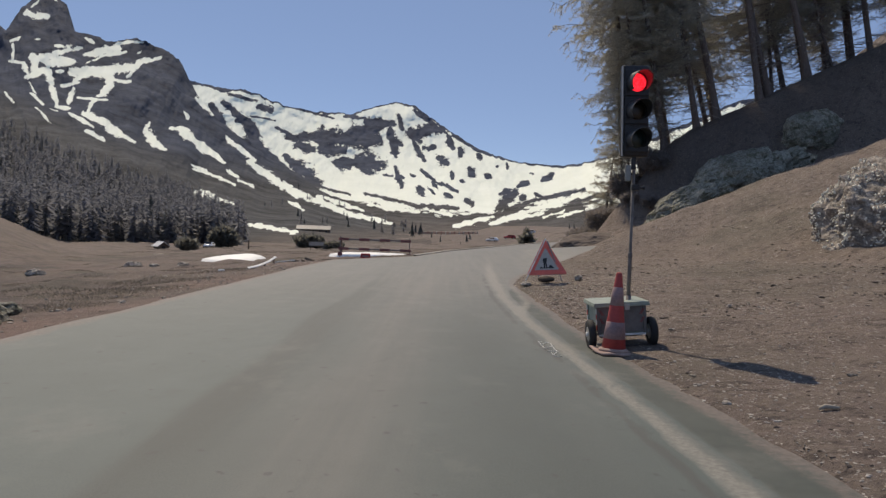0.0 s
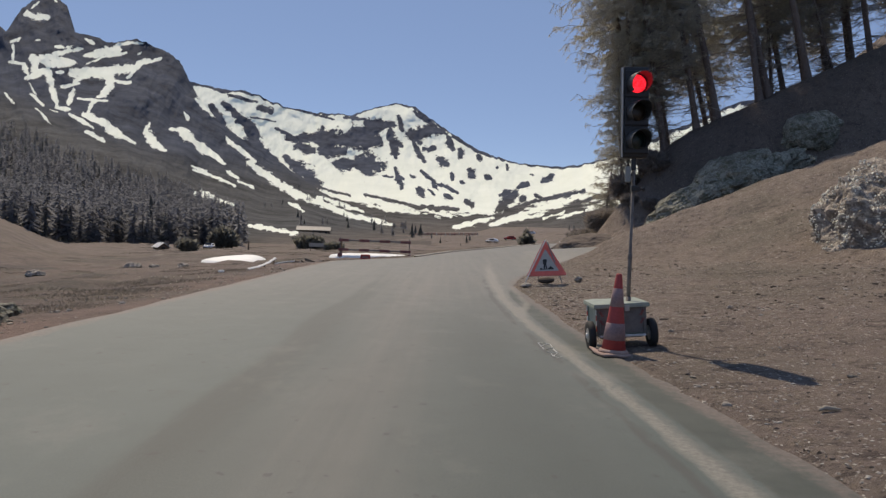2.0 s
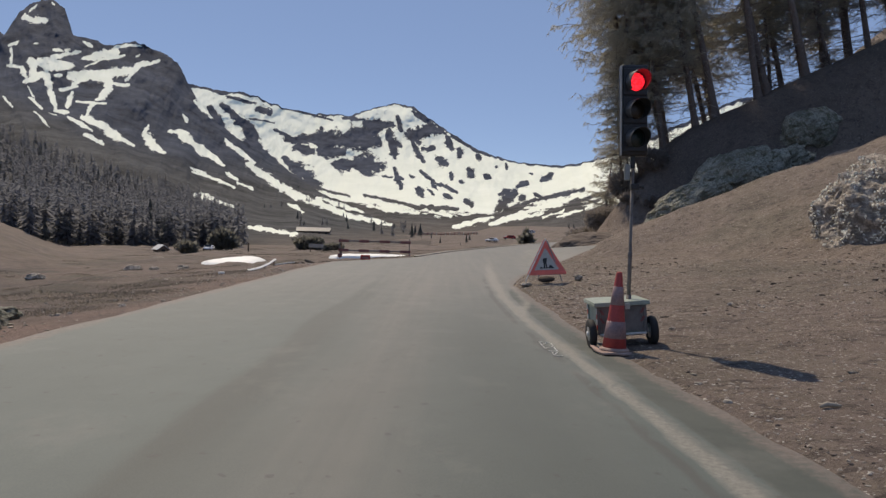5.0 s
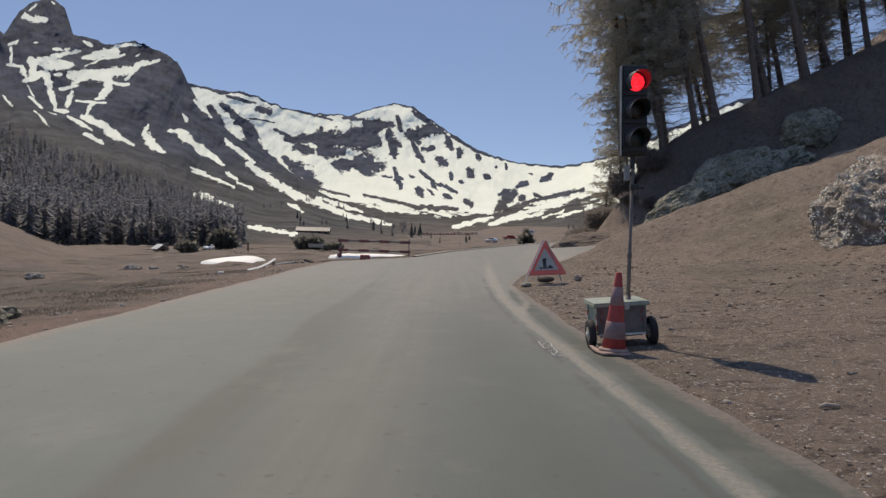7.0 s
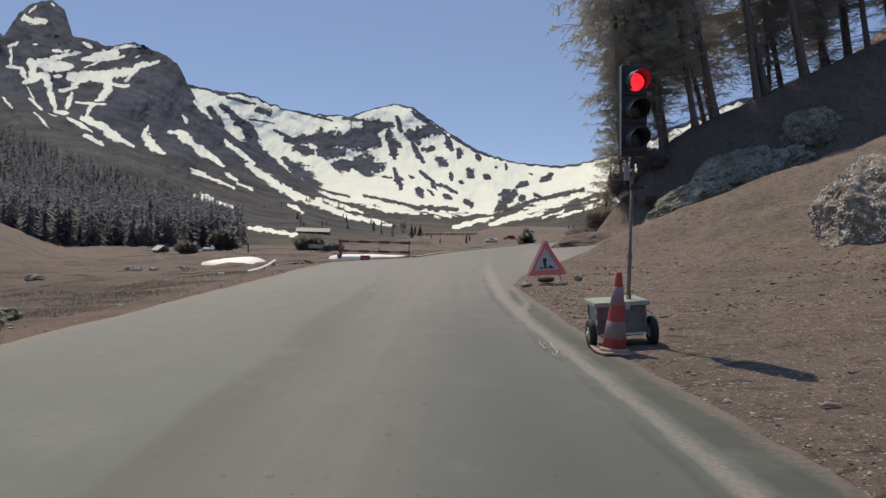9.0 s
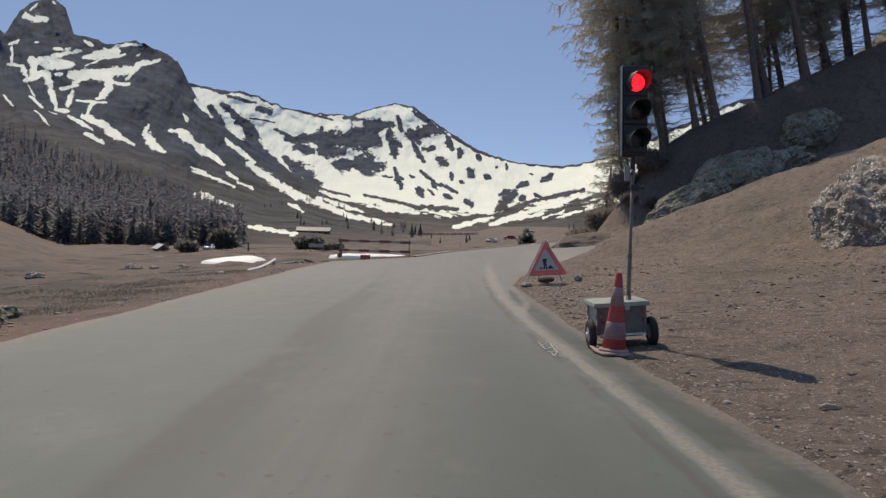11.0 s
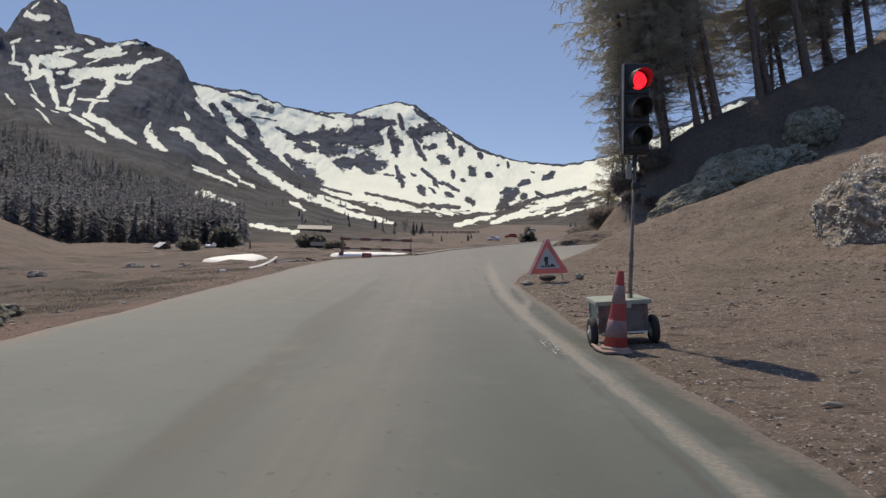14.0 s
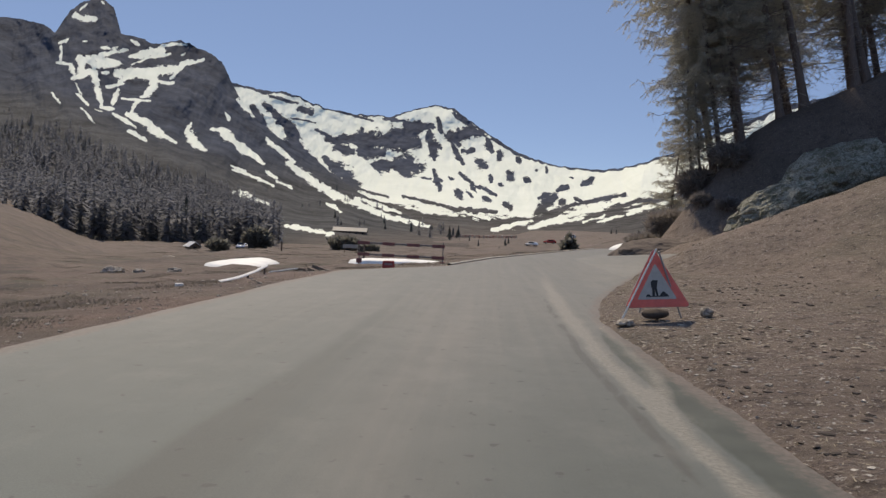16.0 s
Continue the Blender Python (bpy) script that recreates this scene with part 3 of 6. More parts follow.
def build_road():
    def worn(x, y):
        # warm dusty wheel track in the lane, cool grey beside it, and a dark seam between the lanes
        wave = 0.14 * lattice_noise(x * 0.0 + 3.0, y * 0.35, 22, 3)
        lane = np.interp(y, [-40, 0, 8, 16, 24, 40, 60, 96], [-0.35, -0.35, -0.62, -0.6, -0.4, 1.2, 5.0, 18.0]) + wave
        cloudy = 0.80 + 0.40 * lattice_noise(x * 0.8, y * 0.3, 21, 4)
        track = 0.72 * np.exp(-((x - lane) / 0.52) ** 2) * cloudy + 0.15 * np.exp(-((x - lane - 1.55) / 0.30) ** 2)
        # all of the far road warmer: dust, and sheen at a low angle painted in
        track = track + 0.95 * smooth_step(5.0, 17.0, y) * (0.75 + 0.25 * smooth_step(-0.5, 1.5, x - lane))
        step = x - lane + 0.95
        seam = 1.6 * np.exp(-(step / np.where(step < 0, 0.07, 0.34)) ** 2) + 0.25 * np.exp(-((x - lane + 0.45) / 0.35) ** 2) * cloudy + 0.85 * np.exp(-((x - lane - 1.0) / 0.55) ** 2) * cloudy
        seam = seam * (1 - smooth_step(8.0, 20.0, y)) * (0.75 + 0.4 * lattice_noise(x * 1.5, y * 0.6, 24, 4))
        # last mask grows with distance, for painted sheen and dust
        return [("worn", np.clip(track, 0, 1)), ("dark", np.clip(seam, 0, 1)), ("sheen_dust", 1.15 * smooth_step(1.0, 20.0, y) * (0.85 + 0.3 * lattice_noise(x * 0.5, y * 0.2, 27, 3)))]

    def le(y):
        return road_left(y) + 0.07 * lattice_noise(y * 1.3, y * 0.0, 31, 5)

    def ri(y):
        return road_right(y) + 0.05 * lattice_noise(y * 0.9, y * 0.0 + 7.0, 32, 4) + 0.04 * lattice_noise(y * 4.0, y * 0.0 + 3.0, 33, 3) + 0.05 * lattice_noise(y * 11.0, y * 0.0 + 5.0, 34, 3)

    def line(y):
        return np.interp(y, [-40, 2.06, 2.85, 4.0, 4.85, 6.03, 7.53, 8.93, 11.4, 15.5, 20.6, 26.6, 34.6, 50], [1.70, 1.49, 1.44, 1.36, 1.31, 1.24, 1.13, 1.06, 1.0, 1.02, 1.15, 1.45, 2.3, 4.6]) + 0.02 * lattice_noise(y * 1.1, y * 0, 47, 4)

    def wide(y):
        return np.interp(y, [-40, 4, 9.5, 11.5, 13, 20, 30], [0.068, 0.068, 0.070, 0.095, 0.095, 0.12, 0.22]) * (1.0 + 0.4 * lattice_noise(y * 2.2, y * 0, 41, 4))

    def looks(x, y):
        off = x - line(y)
        w = wide(y)
        gravel = (0.80 * np.exp(-(off / w) ** 2) + 0.30 * np.exp(-((off - 0.10) / (2.2 * w + 0.04)) ** 2) + 0.65 * np.exp(-((off - 0.34 * smooth_step(8.8, 11.2, y)) / 0.075) ** 2) * smooth_step(8.6, 10.0, y) * (1 - smooth_step(13.0, 16.0, y))) * (1 - 0.75 * smooth_step(16.0, 28.0, y)) * (1 - smooth_step(30.0, 44.0, y))
        gravel = np.maximum(gravel, 0.50 * smooth_step(14.0, 22.0, y) * (1 - smooth_step(36.0, 50.0, y)) * smooth_step(0.1, 1.2, off) * (0.8 + 0.5 * lattice_noise(x * 0.7, y * 0.4, 49, 3)))
        side = smooth_step(0.05, 0.25, off / np.maximum(w, 0.1) * 0.1) * (1 - smooth_step(12.0, 15.0, y)) * (off > 0)
        joint = np.exp(-((off + 0.13 + 0.7 * w) / 0.065) ** 2) * smooth_step(-0.35, 0.15, lattice_noise(y * 0.8, y * 0, 43, 3)) * (1 - smooth_step(14.0, 24.0, y))
        spill = smooth_step(-0.42, 0.02, x - road_right(y)) + smooth_step(-0.50, 0.0, road_left(y) - x)
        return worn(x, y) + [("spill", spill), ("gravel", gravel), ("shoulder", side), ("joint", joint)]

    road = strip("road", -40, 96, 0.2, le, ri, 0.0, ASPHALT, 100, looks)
    tagged(road, "worn grey-beige asphalt pass road bending away", "road")


# ---- mountains: sheets of ground that climb from the valley to the ridge ----
PEAK_SNOW = [
    (-853, 387, -842, 391, 4.4), (-844, 387, -810, 382, 6.1), (-840, 400, -826, 413, 1.8), (-795, 419, -790, 415, 2.2),
    (-879, 333, -861, 342, 3.3), (-874, 327, -874, 300, 3.5), (-883, 294, -856, 292, 3.5), (-856, 292, -846, 272, 4.6),
    (-849, 266, -822, 271, 4.6), (-832, 338, -823, 339, 2.0), (-732, 345, -716, 335, 2.9), (-792, 327, -778, 326, 3.5),
    (-770, 327, -760, 329, 2.2), (-670, 335, -643, 340, 3.8), (-643, 340, -617, 339, 2.9),
]
FIELD_SNOW = [
    (-840, 304, -794, 305, 6.6), (-796, 312, -761, 320, 4.0), (-761, 320, -738, 325, 3.3), (-829, 299, -831, 277, 6.6),
    (-827, 281, -802, 277, 7.2), (-809, 293, -758, 299, 8.8), (-802, 276, -797, 245, 6.6), (-797, 245, -787, 215, 5.5),
    (-787, 209, -761, 206, 3.5), (-734, 313, -701, 314, 4.4), (-709, 319, -667, 326, 7.7), (-700, 310, -652, 320, 3.5),
    (-729, 296, -700, 308, 2.2), (-758, 278, -707, 279, 8.8), (-711, 278, -667, 285, 9.9), (-667, 285, -629, 293, 7.2),
    (-631, 296, -605, 305, 5.5), (-605, 305, -583, 311, 2.9),
]
SHOULDER_SNOW = [
    (-684, 272, -683, 253, 9.9), (-688, 248, -704, 232, 6.6), (-710, 227, -726, 199, 3.3), (-746, 227, -688, 225, 2.2),
    (-777, 249, -744, 258, 3.3), (-755, 246, -763, 217, 4.9), (-753, 260, -729, 274, 4.4), (-649, 270, -636, 285, 4.0),
    (-680, 264, -642, 261, 3.3), (-787, 277, -776, 279, 3.3), (-842, 255, -828, 235, 2.2), (-838, 234, -815, 213, 4.0),
    (-828, 206, -798, 176, 2.2), (-891, 234, -872, 214, 2.2), (-801, 203, -785, 201, 1.8), (-627, 318, -621, 322, 1.8),
]
GULLY_SNOW = [
    (-761, 197, -714, 171, 3.1), (-734, 197, -698, 182, 5.5), (-698, 182, -664, 161, 8.8), (-664, 161, -631, 144, 4.0),
    (-727, 163, -693, 146, 4.4), (-613, 164, -603, 184, 3.8), (-607, 164, -591, 143, 9.4), (-593, 144, -571, 132, 5.5),
    (-562, 175, -538, 173, 4.0), (-540, 170, -518, 154, 8.8), (-518, 154, -486, 130, 7.2), (-486, 130, -453, 110, 3.3),
    (-536, 206, -526, 194, 2.7), (-511, 235, -494, 219, 4.2), (-494, 219, -467, 204, 7.4), (-498, 148, -457, 114, 3.7),
    (-516, 97, -486, 87, 2.1),
]
LOWER_SNOW = [
    (-520, 105, -431, 67, 2.8), (-508, 50, -463, 37, 6.6), (-458, 37, -430, 29, 3.3), (-448, 96, -425, 83, 3.3),
    (-425, 78, -397, 65, 2.8),
]
SPUR_SNOW = [
    (-449, 157, -393, 115, 4.4), (-404, 114, -308, 51, 6.6), (-319, 61, -202, 15, 5.5), (-224, 20, -124, 4, 4.4),
    (-324, 37, -296, 23, 3.3), (-401, -10, -356, -15, 4.4), (-356, -17, -306, -21, 3.3), (-269, 52, -180, 26, 3.3),
]
CLIFF_WEST = [
    (-449, 244, -391, 232, 2.7), (-388, 222, -364, 216, 6.1), (-404, 202, -356, 196, 2.0), (-367, 240, -302, 218, 2.7),
    (-459, 227, -432, 208, 6.8), (-435, 207, -397, 178, 8.2), (-407, 178, -379, 128, 11.6), (-375, 141, -354, 122, 5.4),
    (-328, 165, -287, 163, 8.2), (-311, 149, -280, 141, 7.5), (-274, 165, -206, 163, 16.3), (-266, 144, -219, 142, 9.5),
    (-206, 173, -152, 185, 13.6), (-199, 157, -151, 165, 12.2), (-179, 198, -125, 196, 7.5), (-480, 220, -448, 170, 8.2),
    (-448, 170, -413, 144, 4.8), (-356, 183, -325, 169, 2.7),
]
CLIFF_MIDDLE = [
    (-232, 118, -191, 116, 9.5), (-191, 120, -153, 117, 15.0), (-180, 103, -173, 102, 6.8), (-320, 116, -271, 76, 12.2),
    (-334, 129, -320, 114, 5.4), (-354, 122, -333, 92, 6.8), (-131, 186, -118, 135, 6.8), (-124, 169, -107, 154, 4.1),
    (-119, 111, -104, 74, 4.1), (-115, 213, -108, 186, 4.1), (-90, 180, -43, 188, 10.2), (-83, 163, -62, 127, 4.8),
    (-90, 170, -70, 164, 4.1), (-62, 152, -42, 154, 5.4), (-271, 70, -203, 55, 2.0), (-302, 218, -241, 203, 2.0),
    (-220, 208, -179, 206, 2.7), (-142, 97, -122, 94, 2.7),
]
CLIFF_EAST = [
    (-85, 224, -16, 179, 4.1), (-16, 175, -7, 152, 6.1), (5, 152, 11, 137, 4.8), (-35, 134, -17, 124, 6.8),
    (27, 116, 33, 102, 6.1), (43, 143, 50, 133, 4.1), (58, 103, 68, 100, 4.8), (-8, 108, -5, 94, 3.4),
    (13, 91, 15, 90, 3.4), (-68, 109, -26, 80, 2.7), (-26, 84, 5, 67, 3.4), (-70, 75, -63, 62, 5.4),
    (-44, 86, -33, 73, 2.7), (-19, 63, -5, 57, 3.4), (22, 54, 36, 45, 5.4), (80, 120, 82, 119, 2.7),
    (100, 126, 101, 118, 2.7), (-9, 177, 73, 147, 3.4),
]
ROCK_SPOTS = [
    (87, 39, 117, 71, 7.5), (90, 67, 106, 74, 3.4), (123, 84, 143, 92, 4.8), (130, 61, 140, 65, 4.8),
    (157, 69, 168, 65, 3.4), (170, 96, 190, 110, 5.4), (148, 109, 152, 108, 2.0), (101, 36, 164, 59, 4.1),
    (164, 59, 252, 81, 3.4), (193, 124, 210, 126, 2.0), (73, 147, 121, 135, 2.0), (121, 135, 203, 125, 2.0),
    (-176, 59, -86, 41, 2.7), (-86, 40, 9, 36, 3.4), (-53, 73, -39, 63, 2.7), (-88, 99, -81, 96, 2.7),
    (-108, 95, -100, 91, 2.7),
]
VALLEY_SNOW = [
    (4, 1, 75, 23, 4.4), (75, 10, 255, 73, 5.5), (108, 17, 174, 32, 2.8), (174, 25, 218, 39, 2.2),
    (201, 26, 251, 40, 2.2), (-169, 37, -69, 25, 3.3), (255, 73, 347, 103, 5.5), (261, 45, 348, 75, 4.4),
    (-47, 30, -3, 22, 2.8), (324, 124, 432, 171, 33.1), (410, 192, 539, 240, 44.2),
]


def patches(u, w, rows, seed, ragged=7.0, grow=1.0):
    """How far inside the nearest of the streaks (two ends and a half width) each point lies, 1 within and 0 well outside."""
    uu = u + ragged * lattice_noise(u / 17.0, w / 17.0, seed, 4, 0.6)
    ww = w + 0.7 * ragged * lattice_noise(u / 17.0, w / 17.0, seed + 5, 4, 0.6)
    uu = uu + 0.70 * ragged * lattice_noise(u / 6.0, w / 4.5, seed + 9, 4, 0.65)
    ww = ww + 0.55 * ragged * lattice_noise(u / 6.0, w / 4.5, seed + 11, 4, 0.65)
    swell = grow * (1.0 + 1.0 * lattice_noise(u / 11.0, w / 9.0, seed + 17, 5, 0.65))
    best = np.zeros_like(u)
    for x1, z1, x2, z2, half in rows:
        ax, az = x2 - x1, z2 - z1
        k = np.clip(((uu - x1) * ax + (ww - z1) * az) / max(ax * ax + az * az, 1e-6), 0, 1)
        far = np.hypot(uu - x1 - k * ax, ww - z1 - k * az)
        room = half * swell * (0.72 + 0.28 * np.sin(math.pi * k))
        best = np.maximum(best, np.clip(0.56 + 0.56 * (1.0 - far / np.maximum(room, 0.8)), 0, 1))
    return best


def build_cirque():
    """The snowy bowl that closes the valley."""
    ridge_u = [-1400, -900, -563, -518, -451, -407, -340, -273, -207, -163, -114, -80, -7, 49, 104, 160, 215, 258, 345, 431, 538, 823, 1500]
    ridge_w = [200, 260, 275, 265, 256, 252, 226, 215, 213, 228, 241, 231, 181, 151, 134, 126, 128, 135, 166, 209, 260, 330, 300]
    u = np.concatenate([np.arange(-900, 620, 1.8), np.arange(620, 1500, 12)])
    s = np.linspace(0, 1, 200)
    top = np.interp(u, ridge_u, ridge_w) + 3.5 * lattice_noise(u / 14.0, u * 0, 51, 4) + 1.2 * lattice_noise(u / 4.0, u * 0, 52, 3)
    U, S = np.meshgrid(u, s)
    low = -22.0
    W = low + (top[None] - low) * S
    h = np.clip((W - low) / 250.0, 0, 1.2)
    deep = 0.27 + 0.73 * h ** 0.62
    # side walls of the bowl come nearer than its back
    deep = deep * (1 - 0.30 * smooth_step(80, 500, U) - 0.25 * smooth_step(-220, -600, U))
    relief = 0.04 * lattice_noise(U / 70.0, W / 55.0, 53, 5, 0.45) + 0.006 * lattice_noise(U / 14.0, W / 20.0, 54, 4, 0.6)
    K = deep * (1 + relief * smooth_step(0.0, 0.12, S))
    line = np.interp(u, [-900, -404, -269, -124, -3, 86, 107, 217, 260, 434, 1500], [150, 136, 55, 30, 27, 27, 39, 55, 73, 110, 200])
    ragged = 9.0 * lattice_noise(U / 22.0, W / 6.0, 57, 4, 0.6)
    mask = 0.5 + 0.5 * np.clip((W - line[None] + ragged) / 10.0, -1, 1)
    mask = np.maximum(mask, patches(U, W, VALLEY_SNOW, 63, 4.0))
    sag = W - 0.22 * np.abs(U - 60.0)
    thin = smooth_step(0.30, 0.46, lattice_noise(U / 34.0, sag / 3.4, 61, 4, 0.6)) * smooth_step(-14.0, 4.0, sag) * (1 - smooth_step(40.0, 70.0, sag))
    mask = np.maximum(mask, 0.95 * thin)
    rock = np.zeros_like(U)
    for n, rows in enumerate((CLIFF_WEST, CLIFF_MIDDLE, CLIFF_EAST, ROCK_SPOTS)):
        rock = np.maximum(rock, patches(U, W, rows, 90 + n, 3.4, 1.15))
    fleck = smooth_step(0.20, 0.55, lattice_noise(U / 9.0 + W / 30.0, W / 7.0, 66, 4, 0.6))
    mask = np.clip(mask * (1 - 0.95 * rock) - 0.22 * fleck * smooth_step(-50, 50, np.abs(U + 40) - 60), 0, 1)
    rim = np.interp(u, [-900, -420, -330, -200, -110, -60, 40, 120, 250, 400], [9, 7, 3, 4, 3, 9, 7, 4, 5, 9]) * (1.0 + 0.9 * lattice_noise(u / 9.0, u * 0, 68, 3))
    mask = mask * smooth_step(0.6, 1.0, (top[None] - W) / np.maximum(rim[None], 0.5))
    turf = 1 - smooth_step(20, 70, W - 0.10 * np.abs(U))
    verts = np.stack([U * K, 1500 * K, 1.19 + W * K], -1).reshape(-1, 3)
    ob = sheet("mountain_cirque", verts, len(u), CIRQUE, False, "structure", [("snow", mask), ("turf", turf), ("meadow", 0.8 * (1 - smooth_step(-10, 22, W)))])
    return tagged(ob, "snow-covered mountain bowl with dark rock bands", "mountain")


def build_flank():
    """The rocky peak and its long spur on the left."""
    ridge_u = [-2600, -1800, -1233, -956, -911, -889, -859, -832, -793, -770, -753, -703, -686, -631, -580, -547, -529, -510, -470, -428, -393, -270, -124, -46]
    ridge_w = [300, 360, 405, 379, 370, 354, 399, 419, 425, 407, 358, 346, 338, 346, 329, 308, 276, 240, 195, 165, 148, 66, 4, -14]
    u = np.concatenate([np.arange(-2600, -980, 14), np.arange(-980, -40, 1.7)])
    s = np.linspace(0, 1, 230)
    top = np.interp(u, ridge_u, ridge_w) + 3.0 * lattice_noise(u / 12.0, u * 0, 71, 4) + 1.5 * lattice_noise(u / 4.0, u * 0, 72, 3)
    low = np.interp(u, [-2600, -1231, -893, -825, -780, -668, -523, -411, -312, -168, -46], [-60, -60, -50, -50, -60, -68, -68, -60, -48, -40, -32])
    low = np.convolve(np.pad(low, 40, mode="edge"), np.ones(81) / 81.0, "valid")
    U, S = np.meshgrid(u, s)
    W = low[None] + (top - low)[None] * S
    near = np.interp(u, [-2600, -900, -650, -400, -200, -40], [0.10, 0.115, 0.125, 0.135, 0.15, 0.16])
    far = np.interp(u, [-2600, -900, -500, -300, -40], [0.42, 0.62, 0.60, 0.50, 0.30])
    crest = np.convolve(np.pad(top, 60, mode="edge"), np.ones(121) / 121.0, "valid")
    K = near[None] + (far - near)[None] * (np.maximum(W - low[None], 0.0) / (crest - low)[None]) ** 1.15
    relief = 0.055 * lattice_noise(U / 60.0, W / 60.0, 73, 5, 0.45) + 0.008 * lattice_noise(U / 13.0, W / 26.0, 74, 4, 0.6)
    K = K * (1 + relief * smooth_step(0.15, 0.4, S))
    mask = np.zeros_like(U)
    for n, rows in enumerate((PEAK_SNOW, FIELD_SNOW, SHOULDER_SNOW, GULLY_SNOW, LOWER_SNOW, SPUR_SNOW)):
        mask = np.maximum(mask, patches(U, W, rows, 80 + n, 2.6 if n < 4 else 3.6, 1.0 if n < 4 else 1.1))
    wood = np.interp(u, [-2600, -1232, -896, -783, -671, -525, -446, -390, -40], [250, 250, 215, 180, 140, 100, 90, 90, 40])
    turf = 1 - smooth_step(-30, 50, W - wood[None])
    meadow = (1 - smooth_step(5, 45, W - low[None])) * smooth_step(-460, -330, U)
    verts = np.stack([U * K, 1500 * K, 1.19 + W * K - 1.8 * np.exp(-S / 0.03)], -1).reshape(-1, 3)
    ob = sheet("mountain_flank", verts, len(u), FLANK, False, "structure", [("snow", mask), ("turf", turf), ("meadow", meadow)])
    tagged(ob, "rocky peak with snow gullies above wooded slopes", "mountain")
    return u, low, near, far, crest


build_ground()
build_road()
build_cirque()
flank_u, flank_low, flank_near, flank_far, flank_crest = build_flank()


# ---- the signal trailer, the cone and the warning sign ----
def build_signal():
    # the trailer stands tilted on the foot of the bank, the mast is plumb
    stand = pose(1.85, 6.42, 0.034, 0, -5.0, 1)
    base = thing("traffic_light", stand, "portable traffic light showing red on a grey-green battery trailer", "traffic light")
    w, d, z0, z1 = 0.53, 0.54, 0.13, 0.425
    part("battery_box", box((w - 0.05, d - 0.05, z1 - z0), (0, 0, (z0 + z1) / 2), bevel=0.012), OLIVE, base)
    # raised corner flanges and a pressed panel in front, front ones coloured as shaded
    for sx in (-1, 1):
        for sy in (-1, 1):
            part("corner_angle", box((0.035, 0.035, z1 - z0), (sx * (w / 2 - 0.03), sy * (d / 2 - 0.03), (z0 + z1) / 2), bevel=0.006), OLIVE_SHADED if sy < 0 else OLIVE, base)
    part("front_panel", box((w - 0.10, 0.014, z1 - z0 - 0.03), (0, -d / 2 + 0.020, (z0 + z1) / 2), bevel=0.005), OLIVE_SHADED, base, "front panel with its shade in the colour")
    for sx in (-1, 1):
        for j in range(2):
            part("reflective_stripe", prism([(0, 0), (0.028, 0), (0.028 + sx * 0.034, 0.055), (sx * 0.034, 0.055)], 0.004, m=pose(sx * 0.19 - 0.014, -d / 2 + 0.006, 0.24 + j * 0.085)), OLD_RED, base, "faded red reflective stripe")
    for sy in (-1, 1):
        for j in range(4):
            paint = WHITE_PAINT if j % 2 else RED_PAINT
            part("edge_tape", box((0.006, 0.028, 0.050), (-w / 2 + 0.010, sy * (d / 2 - 0.035), 0.20 + j * 0.055), (8, 0, 0), bevel=0.002), paint, base, "white edge tape" if j % 2 else "red edge tape")
    # bumper edge: the sunlight on it is given as white colour
    part("lower_rail", box((w - 0.06, 0.022, 0.020), (0, -d / 2 - 0.002, z0 - 0.006), bevel=0.004), WHITE_PAINT, base, "lower rail, whitened for its sunlit edge")
    lid = bmesh.new()
    box((w + 0.03, d + 0.03, 0.020), (0, 0, z1 + 0.018), bevel=0.006, bm=lid)
    box((w + 0.036, d + 0.036, 0.028), (0, 0, z1 - 0.002), bevel=0.006, bm=lid)
    top = part("lid", lid, OLIVE, base, "pale grey-green lid with turned-down rim")
    for x in (-0.16, 0.16):
        part("hinge", lathe([(0.010, -0.04), (0.010, 0.04)], 10, pose(x, d / 2 + 0.02, z1 + 0.02, 0, 90, 0)), STEEL, top)
    part("hasp", box((0.05, 0.012, 0.06), (0.05, -d / 2 - 0.022, z1 - 0.02), bevel=0.004), STEEL, top)
    axle_y, track = -0.20, 0.312
    part("axle", tube([(-track, axle_y, 0.135), (track, axle_y, 0.135)], 0.016, 10), STEEL, base)
    part("chassis", box((w - 0.1, d - 0.1, 0.03), (0, 0, z0 - 0.020), bevel=0.006), BLACK, base)
    part("prop_stand", tube([(0, d / 2 - 0.06, z0), (0, d / 2 - 0.03, -0.02)], 0.014, 8), STEEL, base)
    part("tow_bar", tube([(0, d / 2 - 0.04, 0.12), (0, d / 2 + 0.14, 0.13), (0, d / 2 + 0.34, 0.16)], [0.018, 0.018, 0.016], 10), STEEL, base)
    for sx in (-1, 1):
        turn = pose(sx * track, axle_y, 0.135, 0, 90, 0)
        tyre = part("wheel", lathe([(0.085, -0.030), (0.128, -0.036), (0.146, -0.026), (0.150, 0.0), (0.146, 0.026), (0.128, 0.036), (0.085, 0.030)], 28, turn), RUBBER, base, "black rubber tyre", True)
        part("rim", lathe([(0.03, -0.036), (0.075, -0.030), (0.088, -0.020), (0.088, 0.020), (0.075, 0.030), (0.03, 0.036)], 24, turn), STEEL, tyre, "grey steel rim", True)
        part("hub_cap", lathe([(0.028, -0.046), (0.030, -0.02), (0.030, 0.02), (0.028, 0.046)], 16, turn), WHITE_PAINT, tyre, "", True)
    plumb = stand.inverted() @ pose(1.932, 6.36, 0.0)

    def upright(bm, m=plumb):
        bm.transform(m)
        return bm

